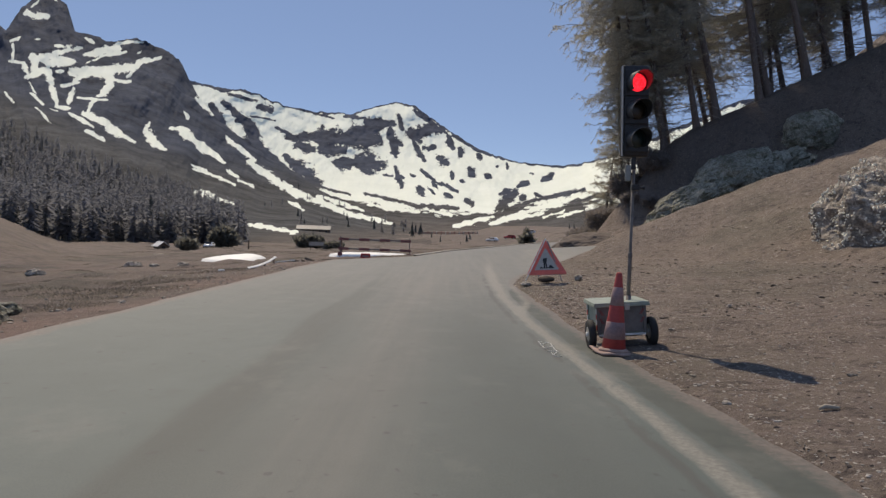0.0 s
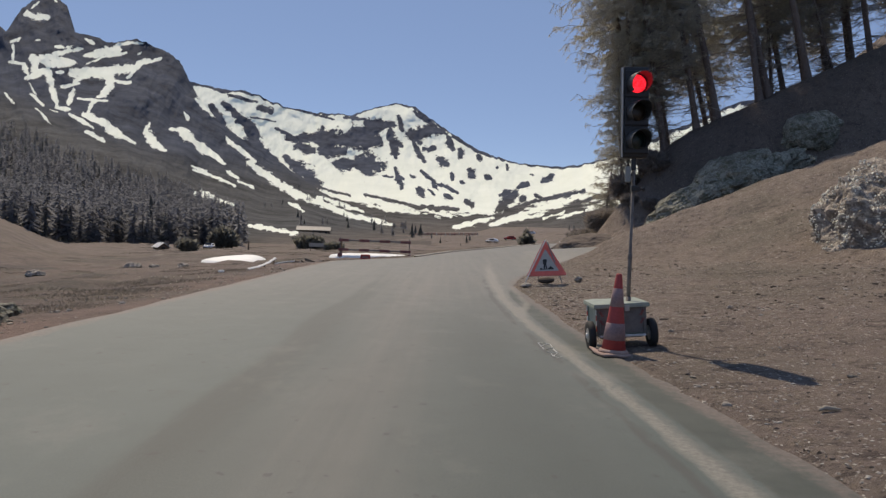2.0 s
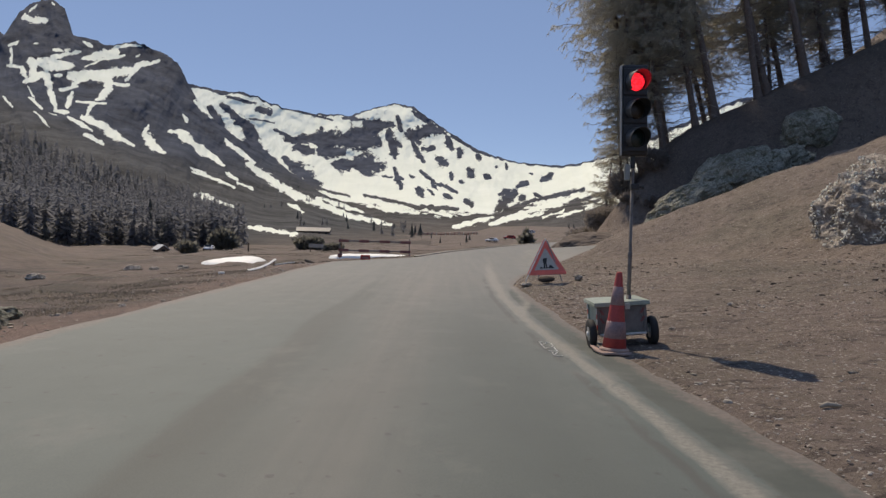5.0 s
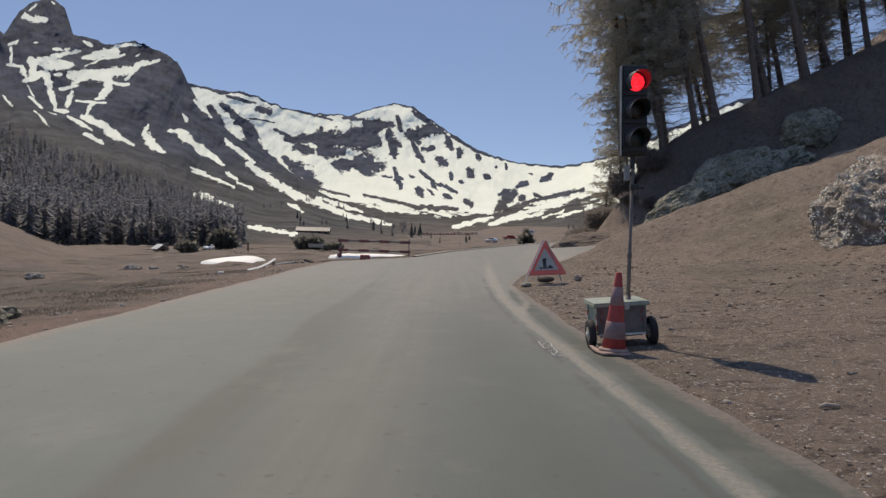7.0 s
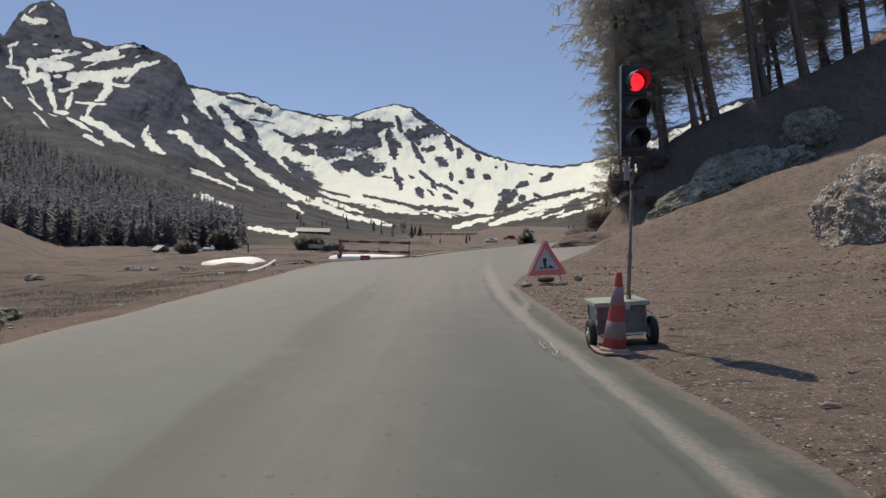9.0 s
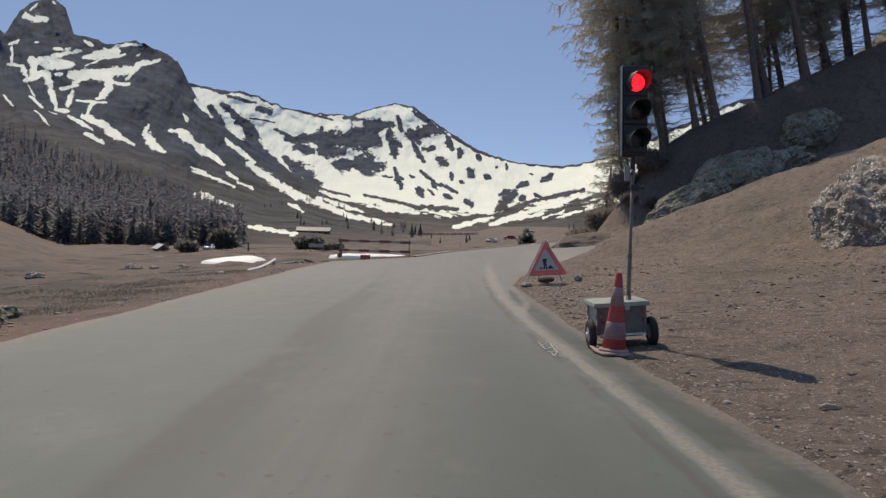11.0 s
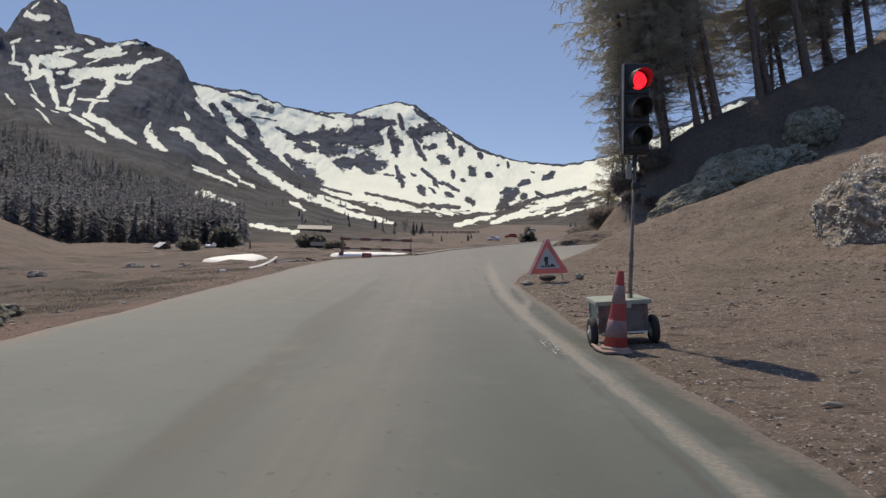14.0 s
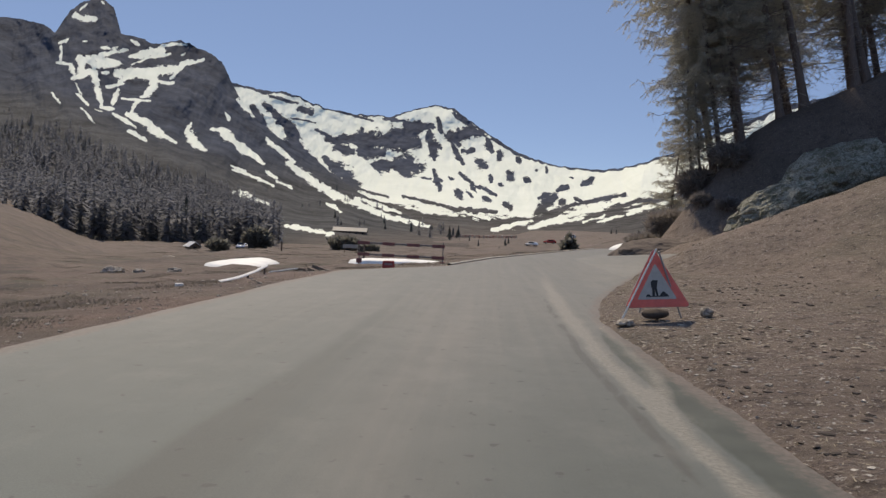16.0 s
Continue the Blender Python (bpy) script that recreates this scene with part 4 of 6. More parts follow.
    mast = part("mast", upright(lathe([(0.021, 0.36), (0.021, 0.95), (0.017, 0.97), (0.017, 1.98)], 16)), MAST, base, "rusty grey telescopic mast", True)
    part("mast_socket", upright(lathe([(0.04, 0.43), (0.04, 0.475), (0.028, 0.48), (0.028, 0.54)], 16)), MAST, mast, "", True)
    part("mast_collar", upright(lathe([(0.022, 0.93), (0.025, 0.935), (0.025, 0.985), (0.020, 0.99)], 16)), MAST, mast, "", True)
    part("mast_clamp", upright(box((0.085, 0.075, 0.062), (0.02, -0.005, 1.66), bevel=0.01)), BLACK, mast, "black clamp with locking screw")
    part("clamp_screw", upright(lathe([(0.012, 0), (0.012, 0.045), (0.022, 0.05), (0.022, 0.068)], 10, pose(0.05, -0.005, 1.66, 0, 90, 0))), BLACK, mast)
    part("control_box", upright(box((0.056, 0.060, 0.165), (-0.062, -0.02, 1.806), (0, 0, -10), bevel=0.010)), CABINET, base, "small light grey control box")
    part("box_strap", upright(box((0.075, 0.016, 0.022), (-0.02, 0.0, 1.80), bevel=0.004)), BLACK, base)
    part("head_bracket", upright(box((0.045, 0.045, 0.16), (-0.005, 0.0, 1.93), bevel=0.006)), BLACK, base)
    # signal head: three chambers, each with a door, a lens and a visor, turned to the traffic
    top_pose = stand.inverted() @ pose(1.915, 6.33, 2.44, 0, -1.6, 6)
    head = part("signal_head", upright(box((0.272, 0.115, 0.935), (0, 0.02, 0), bevel=0.022), top_pose), BLACK, base, "black three-lamp signal head", True)
    part("edge_plate", upright(box((0.012, 0.030, 0.92), (-0.142, -0.030, 0), bevel=0.003), top_pose), SIGN_BACK, head, "grey metal edge plate")
    for k, z in enumerate((0.2875, 0.0, -0.2875)):
        face = -0.040
        door = part("lamp_door", upright(box((0.252, 0.022, 0.270), (0, face - 0.004, z), bevel=0.008), top_pose), BLACK, head)
        lens = lathe([(0.092, 0.0), (0.090, 0.008), (0.080, 0.018), (0.045, 0.025), (0.0, 0.027)], 32, pose(0, face - 0.014, z, 90, 0, 0))
        part("lens", upright(lens, top_pose), (LENS_RED, LENS_AMBER, LENS_GREEN)[k], door, ("glowing red lens", "unlit amber lens", "unlit green lens")[k], True)
        ring = bmesh.new()
        n, reach = 30, 0.235
        pts = []
        for j in range(n + 1):
            a = math.radians(-50 + 280 * j / n)
            cut = reach * (0.70 + 0.30 * math.sin(a))
            pts.append([ring.verts.new((math.cos(a) * r, face - 0.012 - dpt, z + math.sin(a) * r - 0.05 * dpt)) for r, dpt in ((0.104, 0.0), (0.100, cut), (0.104, cut), (0.108, 0.0))])
        for a, b in zip(pts, pts[1:]):
            for q in range(4):
                ring.faces.new((a[q], b[q], b[(q + 1) % 4], a[(q + 1) % 4]))
        ring.faces.new(pts[0])
        ring.faces.new(pts[-1][::-1])
        bmesh.ops.recalc_face_normals(ring, faces=ring.faces[:])
        part("visor", upright(ring, top_pose), VISOR, door, "black tunnel visor")


def build_cone():
    cone = thing("traffic_cone", pose(1.70, 5.90, 0.0, 0, 2.2, 12), "dusty orange traffic cone with faded pale bands, beside the trailer", "traffic cone")
    plate = bmesh.new()
    n = 9
    grid = {}
    for top in (0, 1):
        for i in range(n):
            for j in range(n):
                x, y = (i / (n - 1) - 0.5) * 0.39, (j / (n - 1) - 0.5) * 0.39
                edge = max(abs(x), abs(y)) / 0.195
                corner = abs(x * y) / 0.195 ** 2
                lift = 0.020 * max(0.0, noise.noise(Vector((x * 4 + 3, y * 4, 0.3)))) * edge + (0.018 * corner if x < 0 < y else 0.0)
                x, y = x * (1 - 0.08 * corner), y * (1 - 0.08 * corner)
                grid[top, i, j] = plate.verts.new((x, y, lift + (0.032 - 0.012 * edge if top else 0.0)))
    for i in range(n - 1):
        for j in range(n - 1):
            plate.faces.new((grid[1, i, j], grid[1, i + 1, j], grid[1, i + 1, j + 1], grid[1, i, j + 1]))
            plate.faces.new((grid[0, i, j], grid[0, i, j + 1], grid[0, i + 1, j + 1], grid[0, i + 1, j]))
    rim = [(i, 0) for i in range(n)] + [(n - 1, j) for j in range(1, n)] + [(i, n - 1) for i in range(n - 2, -1, -1)] + [(0, j) for j in range(n - 2, 0, -1)]
    for k, (i, j) in enumerate(rim):
        p, q = rim[(k + 1) % len(rim)]
        plate.faces.new((grid[0, i, j], grid[0, p, q], grid[1, p, q], grid[1, i, j]))
    part("base_plate", plate, DUSTY_PLASTIC, cone, "dusty, slightly curled square rubber foot", True)

    def radius(z):
        return 0.121 - (z - 0.03) * (0.121 - 0.028) / 0.77

    part("collar", lathe([(0.148, 0.026), (0.143, 0.042), (0.130, 0.056), (0.115, 0.058)], 32), DUSTY_PLASTIC, cone, "", True)
    part("cone_body", lathe([(0.121, 0.03), (radius(0.2), 0.2), (radius(0.4), 0.4), (radius(0.6), 0.6), (radius(0.785), 0.785), (0.024, 0.80), (0.016, 0.80), (0.016, 0.74)], 36), ORANGE, cone, "", True)
    for a, b in ((0.15, 0.315), (0.475, 0.655)):
        part("reflective_band", lathe([(radius(a), a), (radius(a) + 0.0025, a + 0.002), (radius(b) + 0.0025, b - 0.002), (radius(b), b)], 36), PALE_BAND, cone, "faded pinkish-white band", True)


def build_sign():
    base = thing("warning_sign", pose(2.06, 14.2, float(land(2.06, 14.2)) + 0.04, 0, -3.0, 12), "red-bordered triangular roadworks sign on a folding stand", "road sign")
    side, low = 0.89, 0.15
    h = side * 0.866
    lean = pose(0, 0, low, -11, 0, 0)

    def tri(s, r):
        """A triangle with rounded corners about its centroid."""
        pts = []
        cx, cz = 0.0, h / 3
        for k in range(3):
            a = math.radians(90 + 120 * k)
            px, pz = cx + (s / 1.732 - 2 * r) * math.cos(a), cz + (s / 1.732 - 2 * r) * math.sin(a)
            for j in range(-3, 4):
                b = a + math.radians(20 * j)
                pts.append((px + r * math.cos(b), pz + r * math.sin(b)))
        return pts

    plate = part("plate", prism(tri(side, 0.03), 0.018, m=lean), SIGN_BACK, base, "grey folded sheet metal plate")
    part("red_border", prism(tri(side - 0.01, 0.03), 0.004, m=lean @ pose(0, -0.005, 0)), SIGN_RED, plate, "red border")
    part("white_field", prism(tri(side * 0.60, 0.012), 0.004, m=lean @ pose(0, -0.009, 0)), SIGN_WHITE, plate, "greyish white field")
    mark = lean @ pose(0, -0.013, 0)
    ink = bmesh.new()
    prism([(-0.15, 0.135), (0.16, 0.135), (0.16, 0.148), (-0.15, 0.148)], 0.004, ink, mark)
    prism([(0.03, 0.148), (0.155, 0.148), (0.115, 0.185), (0.085, 0.205), (0.06, 0.185)], 0.004, ink, mark)
    prism([(-0.15, 0.148), (-0.09, 0.148), (-0.105, 0.165), (-0.13, 0.168)], 0.004, ink, mark)
    prism([(-0.065, 0.148), (-0.03, 0.148), (-0.028, 0.25), (-0.06, 0.25)], 0.004, ink, mark)
    prism([(-0.01, 0.148), (0.018, 0.148), (0.0, 0.25), (-0.03, 0.25)], 0.004, ink, mark)
    prism([(-0.07, 0.25), (0.0, 0.25), (0.02, 0.345), (-0.05, 0.35), (-0.075, 0.32)], 0.004, ink, mark)
    part("black_symbol", ink, SIGN_BLACK, plate, "plain black bars and a heap")
    # white-edged leg frame seen along the plate's flank, and the strut behind
    part("stand_leg", tube([(-0.03, -0.02, low + h * 0.97), (-side / 2 - 0.05, -0.03, 0.0)], 0.012, 8), WHITE_PAINT, base, "white-painted leg")
    part("stand_leg", tube([(0.03, 0.05, low + h * 0.92), (side / 2 - 0.10, 0.06, 0.0)], 0.012, 8), SIGN_BACK, base)
    part("stand_strut", tube([(0.0, 0.16, low + h * 0.80), (0.0, 0.58, 0.02)], 0.014, 8), SIGN_BACK, base)
    # dark lump stands in for a boxy foot and the shadow around it
    foot_lump = lump((0.18, 0.13, 0.065), 61, 0.12, 3)
    foot_lump.transform(pose(0.02, 0.14, 0.05))
    part("foot_and_shadow", foot_lump, CLOD, base, "dark brown lump for the boxy foot and shadow under the plate", True)
    for x, y, s, seed in ((1.60, 13.9, (0.17, 0.11, 0.055), 3), (2.74, 14.45, (0.11, 0.09, 0.08), 5)):
        st = part("stone", lump(s, seed, 0.2, 3, facet=0.15), STONE, None, "", True)
        st.matrix_world = pose(x, y, float(land(x, y)) + s[2] * 0.75, 0, 0, seed * 20)
        tagged(st, "flat pale field stone beside the warning sign" if seed == 3 else "rounded grey field stone beside the warning sign", "stone", "stones at the sign")


def build_marks():
    """Sprayed survey marks on the asphalt, past reading: plain strokes."""
    strokes = [
        (1.03, 6.51, 1.04, 6.04), (1.03, 6.51, 1.15, 6.41), (1.04, 6.29, 1.11, 6.42), (1.15, 6.41, 1.14, 6.19), (1.04, 6.04, 1.14, 6.19), (1.04, 5.89, 1.16, 5.87),
        (1.14, 6.16, 1.14, 5.88), (1.08, 5.82, 1.08, 5.65), (1.14, 5.83, 1.08, 5.65), (1.08, 5.65, 1.12, 5.56), (1.10, 5.58, 1.16, 5.61),
    ]
    holder = thing("road_marking", pose(0, 0, 0), "white sprayed survey strokes on the asphalt by the gravel line", "marking")
    rng = random.Random(8)
    for x1, y1, x2, y2 in strokes:
        # each stroke is broken where the spray skipped over the grit
        n = max(2, int(math.hypot(x2 - x1, y2 - y1) / 0.06))
        for k in range(n):
            a, b = (k + rng.uniform(0.0, 0.12)) / n, (k + 1 - rng.uniform(0.0, 0.30)) / n
            p, q = Vector((x1 + (x2 - x1) * a, y1 + (y2 - y1) * a, 0)), Vector((x1 + (x2 - x1) * b, y1 + (y2 - y1) * b, 0))
            p.x, q.x = p.x + rng.uniform(-0.004, 0.004), q.x + rng.uniform(-0.004, 0.004)
            way, mid = q - p, (p + q) / 2
            part("stroke", box((way.length, rng.uniform(0.007, 0.014), 0.004), (mid.x, mid.y, 0.004), (0, 0, math.degrees(math.atan2(way.y, way.x)))), CHALK, holder)


CHALK = plain("worn_white_spray", (0.56, 0.56, 0.53), 0.85, vary=0.2, scale=30.0)
MOUND = plain("brown_earth", (0.135, 0.105, 0.086), 0.95, vary=0.25, scale=1.6, bumpy=0.6)


# ---- rocks ----
def build_rocks():
    def rock(name, x, y, z, size, seed, rough, material, label, facet=0.3, turn=0, detail=5, group="", tilt=0, grit=0.02):
        ob = part(name, lump(size, seed, rough, detail, facet=facet, grit=grit), material, None, "", False)
        ob.matrix_world = pose(x, y, z, 0, tilt, turn)
        return tagged(ob, label, "rock", group)

    boulder = rock("boulder", 11.9, 18.5, 1.35, (1.95, 2.7, 2.0), 4, 0.17, BOULDER, "crumbling brown boulder full of whitish chips, in the earth bank", 0.0, 20, 6, grit=0.016)
    # broken stones sticking out of its crumbled faces, in clumps
    rng = random.Random(77)
    spots = [v for v in boulder.data.vertices if noise.noise(v.co * 1.7) + 0.6 * noise.noise(v.co * 4.0) > -0.08]
    bm = bmesh.new()
    for _ in range(4200):
        v = rng.choice(spots)
        turn = v.normal.to_track_quat("Z", "Y").to_matrix() @ Matrix.Rotation(rng.uniform(0, 6.28), 3, "Z")
        a, b, c = rng.uniform(0.025, 0.075), rng.uniform(0.014, 0.034), rng.uniform(0.015, 0.055)
        ring = [(a, 0, 0), (a * rng.uniform(0.1, 0.6), b, 0), (-a * rng.uniform(0.2, 0.8), b * 0.8, 0), (-a, -b * 0.2, 0), (a * rng.uniform(-0.3, 0.4), -b, 0)]
        low = [bm.verts.new(v.co + turn @ Vector((x, y, -0.03))) for x, y, _z in ring]
        top = [bm.verts.new(v.co + turn @ Vector((x * 0.7, y * 0.7, c * rng.uniform(0.5, 1.1)))) for x, y, _z in ring]
        for j in range(5):
            bm.faces.new((low[j], low[(j + 1) % 5], top[(j + 1) % 5], top[j]))
        bm.faces.new(top)
    tagged(part("rubble", bm, FRESH, boulder, "whitish broken stones"), kind="stuff")
    rock("rock_outcrop", 12.2, 38.2, 2.55, (2.3, 1.7, 1.15), 8, 0.17, OUTCROP, "mossy grey rock slab at the foot of the wooded hill", 0.08, 8, tilt=-30, grit=0.012)
    rock("rock_outcrop", 14.7, 38.7, 3.9, (2.9, 2.1, 1.6), 11, 0.17, OUTCROP, "large mossy grey rock slab under the larches", 0.08, 5, tilt=-24, grit=0.012)
    rock("rock_outcrop", 17.4, 39.8, 4.9, (1.9, 1.6, 1.0), 14, 0.28, OUTCROP, "low grey rock outcrop in the shade of the trees", 0.15, -10, tilt=-20)
    rock("rock_outcrop", 20.8, 44.0, 7.3, (2.3, 1.7, 1.5), 17, 0.14, OUTCROP, "dark grey rock standing in the shaded slope", 0.05, 0, grit=0.010, tilt=-20)
    rock("earth_mound", 8.9, 44.6, -0.05, (2.7, 2.6, 1.25), 19, 0.10, MOUND, "smooth brown earth mound at the corner of the cutting", 0.0, 0, grit=0.01)
    for x, y, s, seed in ((-5.62, 7.45, (0.42, 0.34, 0.22), 21), (-5.30, 6.9, (0.34, 0.28, 0.12), 22), (-5.9, 8.5, (0.25, 0.22, 0.12), 23)):
        rock("verge_rock", x, y, float(land(x, y)) + s[2] * 0.5, s, seed, 0.3, OUTCROP, "greenish grey rock on the verge of the road", 0.0, seed * 13, 4, "rocks on the verge")
    for x, y, s, seed in ((-13.55, 31.0, (0.40, 0.34, 0.22), 31), (-12.9, 31.6, (0.24, 0.22, 0.14), 32), (-11.9, 32.4, (0.28, 0.24, 0.13), 33), (-13.4, 23.0, (0.3, 0.24, 0.13), 34), (-20.5, 52.0, (0.5, 0.4, 0.2), 35)):
        rock("meadow_rock", x, y, float(land(x, y)) + s[2] * 0.4, s, seed, 0.3, STONE, "brownish grey rock lying in the meadow", 0.0, seed * 13, 4, "rocks in the meadow")


# ---- far things along the road ----
def build_snow_patches():
    def patch(x, y, long, wide, high, turn, seed, label, tip=0.0):
        bm = bmesh.new()
        n, k = 48, 10
        centre = bm.verts.new((0, 0, high))
        last = None
        for j in range(1, k + 1):
            r = j / k
            ring = []
            for i in range(n):
                a = 2 * math.pi * i / n
                wob = 1 + 0.16 * noise.fractal(Vector((math.cos(a) * 1.3 + seed, math.sin(a) * 1.3, seed * 0.7)), 0.9, 2.1, 4)
                px = math.cos(a) * long / 2 * r * wob
                py = math.sin(a) * wide / 2 * r * wob * (1 + tip * math.cos(a))
                pz = high * (1 - r ** 4) * (1 + 0.9 * tip * r * math.cos(a)) + 0.03 * noise.noise(Vector((px * 2, py * 2, seed)))
                ring.append(bm.verts.new((px, py, pz if j < k else -0.3)))
            for i in range(n):
                if last is None:
                    bm.faces.new((centre, ring[i], ring[(i + 1) % n]))
                else:
                    bm.faces.new((last[i], ring[i], ring[(i + 1) % n], last[(i + 1) % n]))
            last = ring
        ob = part("snow_patch", bm, SNOW, None, "", True)
        ob.matrix_world = pose(x, y, float(land(x, y)), 0, 0, turn)
        tagged(ob, label, "snow patch")

    patch(-11.7, 39.6, 3.5, 6.5, 0.30, 12, 2.0, "tapering patch of old white snow in the meadow by the road", 0.55)
    patch(-3.75, 35.6, 4.9, 1.5, 0.20, -2, 5.0, "narrow strip of old snow behind the striped barrier", 0.1)
    patch(11.7, 69.5, 3.4, 6.0, 0.62, 10, 8.0, "small heap of old snow at the bend", 0.3)


def build_guard_rail():
    """Ends of a steel guard rail lying along the left verge."""
    rail = thing("guard_rail", pose(0, 0, 0), "bent end of a pale galvanised guard rail on the verge", "guard rail")
    pts = [(-5.55, 19.5), (-5.50, 19.8), (-5.46, 20.3), (-5.45, 21.2), (-5.55, 22.8)]
    hs = [0.03, 0.04, 0.06, 0.11, 0.20]
    wave = [(-0.034, 0.0), (-0.024, -0.014), (-0.010, -0.014), (0.0, 0.0), (0.010, -0.014), (0.024, -0.014), (0.034, 0.0)]
    bm = bmesh.new()
    fine = 24
    rows = []
    for i in range(fine + 1):
        k = i / fine * (len(pts) - 1)
        j = min(int(k), len(pts) - 2)
        r = k - j
        x, y = pts[j][0] * (1 - r) + pts[j + 1][0] * r, pts[j][1] * (1 - r) + pts[j + 1][1] * r
        z = hs[j] * (1 - r) + hs[j + 1] * r + float(land(x, y))
        rows.append([[bm.verts.new((x + 0.9 * v + 0.4 * d, y, z - 0.45 * v - d + t)) for v, d in wave] for t in (0.0, -0.006)])
    for a, b in zip(rows, rows[1:]):
        for s in range(2):
            for q in range(len(wave) - 1):
                f = (a[s][q], a[s][q + 1], b[s][q + 1], b[s][q])
                bm.faces.new(f if s else f[::-1])
        for q in (0, len(wave) - 1):
            bm.faces.new((a[0][q], b[0][q], b[1][q], a[1][q]))
    part("rail_beam", bm, RAIL, rail, "", True)
    for k in (3, 4):
        x, y = pts[k]
        g = float(land(x, y))
        part("rail_post", box((0.04, 0.06, hs[k] + 0.25), (x - 0.06, y, g + (hs[k] - 0.25) / 2), bevel=0.006), WOOD, rail)
    end = thing("guard_rail", pose(0, 0, 0), "short fallen piece of guard rail further along the verge", "guard rail")
    for k, (x, y) in enumerate(((-5.75, 26.9), (-5.5, 27.2), (-5.3, 27.5))):
        g = float(land(x, y))
        part("rail_post", box((0.06, 0.5, 0.09), (x, y, g + 0.06 + 0.05 * k), (12 * k - 8, 14 * (k - 1), 50 * k - 20), bevel=0.006), WOOD, end, "dark splintered post")
    g = float(land(-5.72, 25.2))
    part("rail_beam", box((0.04, 2.3, 0.08), (-5.72, 25.0, g + 0.07), (-1, 64, -4), bevel=0.012), RAIL, end)
    block = part("concrete_block", box((0.16, 0.13, 0.10), (0, 0, 0.03), bevel=0.03), WHITE_PAINT, None)
    block.matrix_world = pose(-6.05, 18.7, float(land(-6.05, 18.7)) - 0.02, 0, 0, 25)
    tagged(block, "small whitish concrete block at the end of the guard rail", "block")


def build_barrier():
    """Red and white striped planks on posts that close the old road."""
    bar = thing("road_barrier", pose(-3.3, 31.6, float(land(-3.3, 31.6)) + 0.01, 0, 0, -4), "weathered red and white striped plank barrier at the verge", "barrier")
    for x in (-1.52, 1.52):
        post = part("post", box((0.035, 0.035, 0.92), (x, 0, 0.40), bevel=0.006), OLD_WHITE, bar)
        part("post_foot", box((0.18, 0.16, 0.17), (x, 0, 0.08), bevel=0.02), OLD_RED, post, "red foot with reflector")
    for z in (0.31, 0.72):
        for k in range(7):
            x = -1.58 + (k + 0.5) * 0.452
            red = k % 2 == 0
            part("plank", box((0.45, 0.024, 0.115 if red else 0.06), (x, -0.045, z + 0.010 * math.sin(k * 3.1)), bevel=0.004), OLD_RED if red else OLD_WHITE, bar, "faded red field" if red else "dirty white field")
    red = thing("barrier_block", pose(-3.46, 29.6, float(land(-3.46, 29.6)), 0, 0, 5), "small orange-red plastic barrier block on the verge", "barrier")
    part("block_body", box((0.42, 0.24, 0.24), (0, 0, 0.12), bevel=0.03, taper=0.9), ORANGE, red)
    part("block_panel", box((0.26, 0.012, 0.07), (0, -0.117, 0.13), bevel=0.004), PALE_BAND, red, "pale panel")


def hut_on(x, y, w, d, h, rise, turn, label, wall, name="hut", windows=3, fall=None, roofing=None):
    roofing = roofing or ROOF
    z = (float(land(x, y)) if fall is None else fall) - 0.3
    hut = thing(name, pose(x, y, z, 0, 0, turn), label, "building")
    body = prism([(-w / 2, 0), (w / 2, 0), (w / 2, h), (0, h + rise), (-w / 2, h)], d, m=pose(0, -d / 2, 0)) if d > w else prism([(-d / 2, 0), (d / 2, 0), (d / 2, h), (0, h + rise), (-d / 2, h)], w, m=pose(w / 2, 0, 0, 0, 0, 90))
    part("wall", body, wall, hut)
    ang = math.atan2(rise, min(w, d) / 2)
    span = math.hypot(rise, min(w, d) / 2) + 0.45
    for s in (-1, 1):
        roof = bmesh.new()
        box((max(w, d) + 0.9, span, 0.10), (0, s * (min(w, d) / 4 + 0.12), h + rise / 2 - 0.02), (s * -math.degrees(ang), 0, 0), 0.02, roof)
        if d > w:
            roof.transform(pose(0, 0, 0, 0, 0, 90))
        part("roof", roof, roofing, hut, "pale sheet roof" if roofing is ROOF_LIGHT else "grey sheet roof")
    for k in range(windows):
        x0 = (k + 0.5) / windows * w - w / 2
        win = part("window", box((0.9, 0.10, 0.9), (x0, -d / 2 - 0.02, h * 0.55), bevel=0.01), WOOD, hut)
        part("pane", box((0.7, 0.03, 0.7), (x0, -d / 2 - 0.075, h * 0.55)), GLASS, win)
    part("door", box((0.95, 0.10, 1.9), (w * 0.30, -d / 2 - 0.02, 1.15), bevel=0.01), WOOD, hut)
    return hut


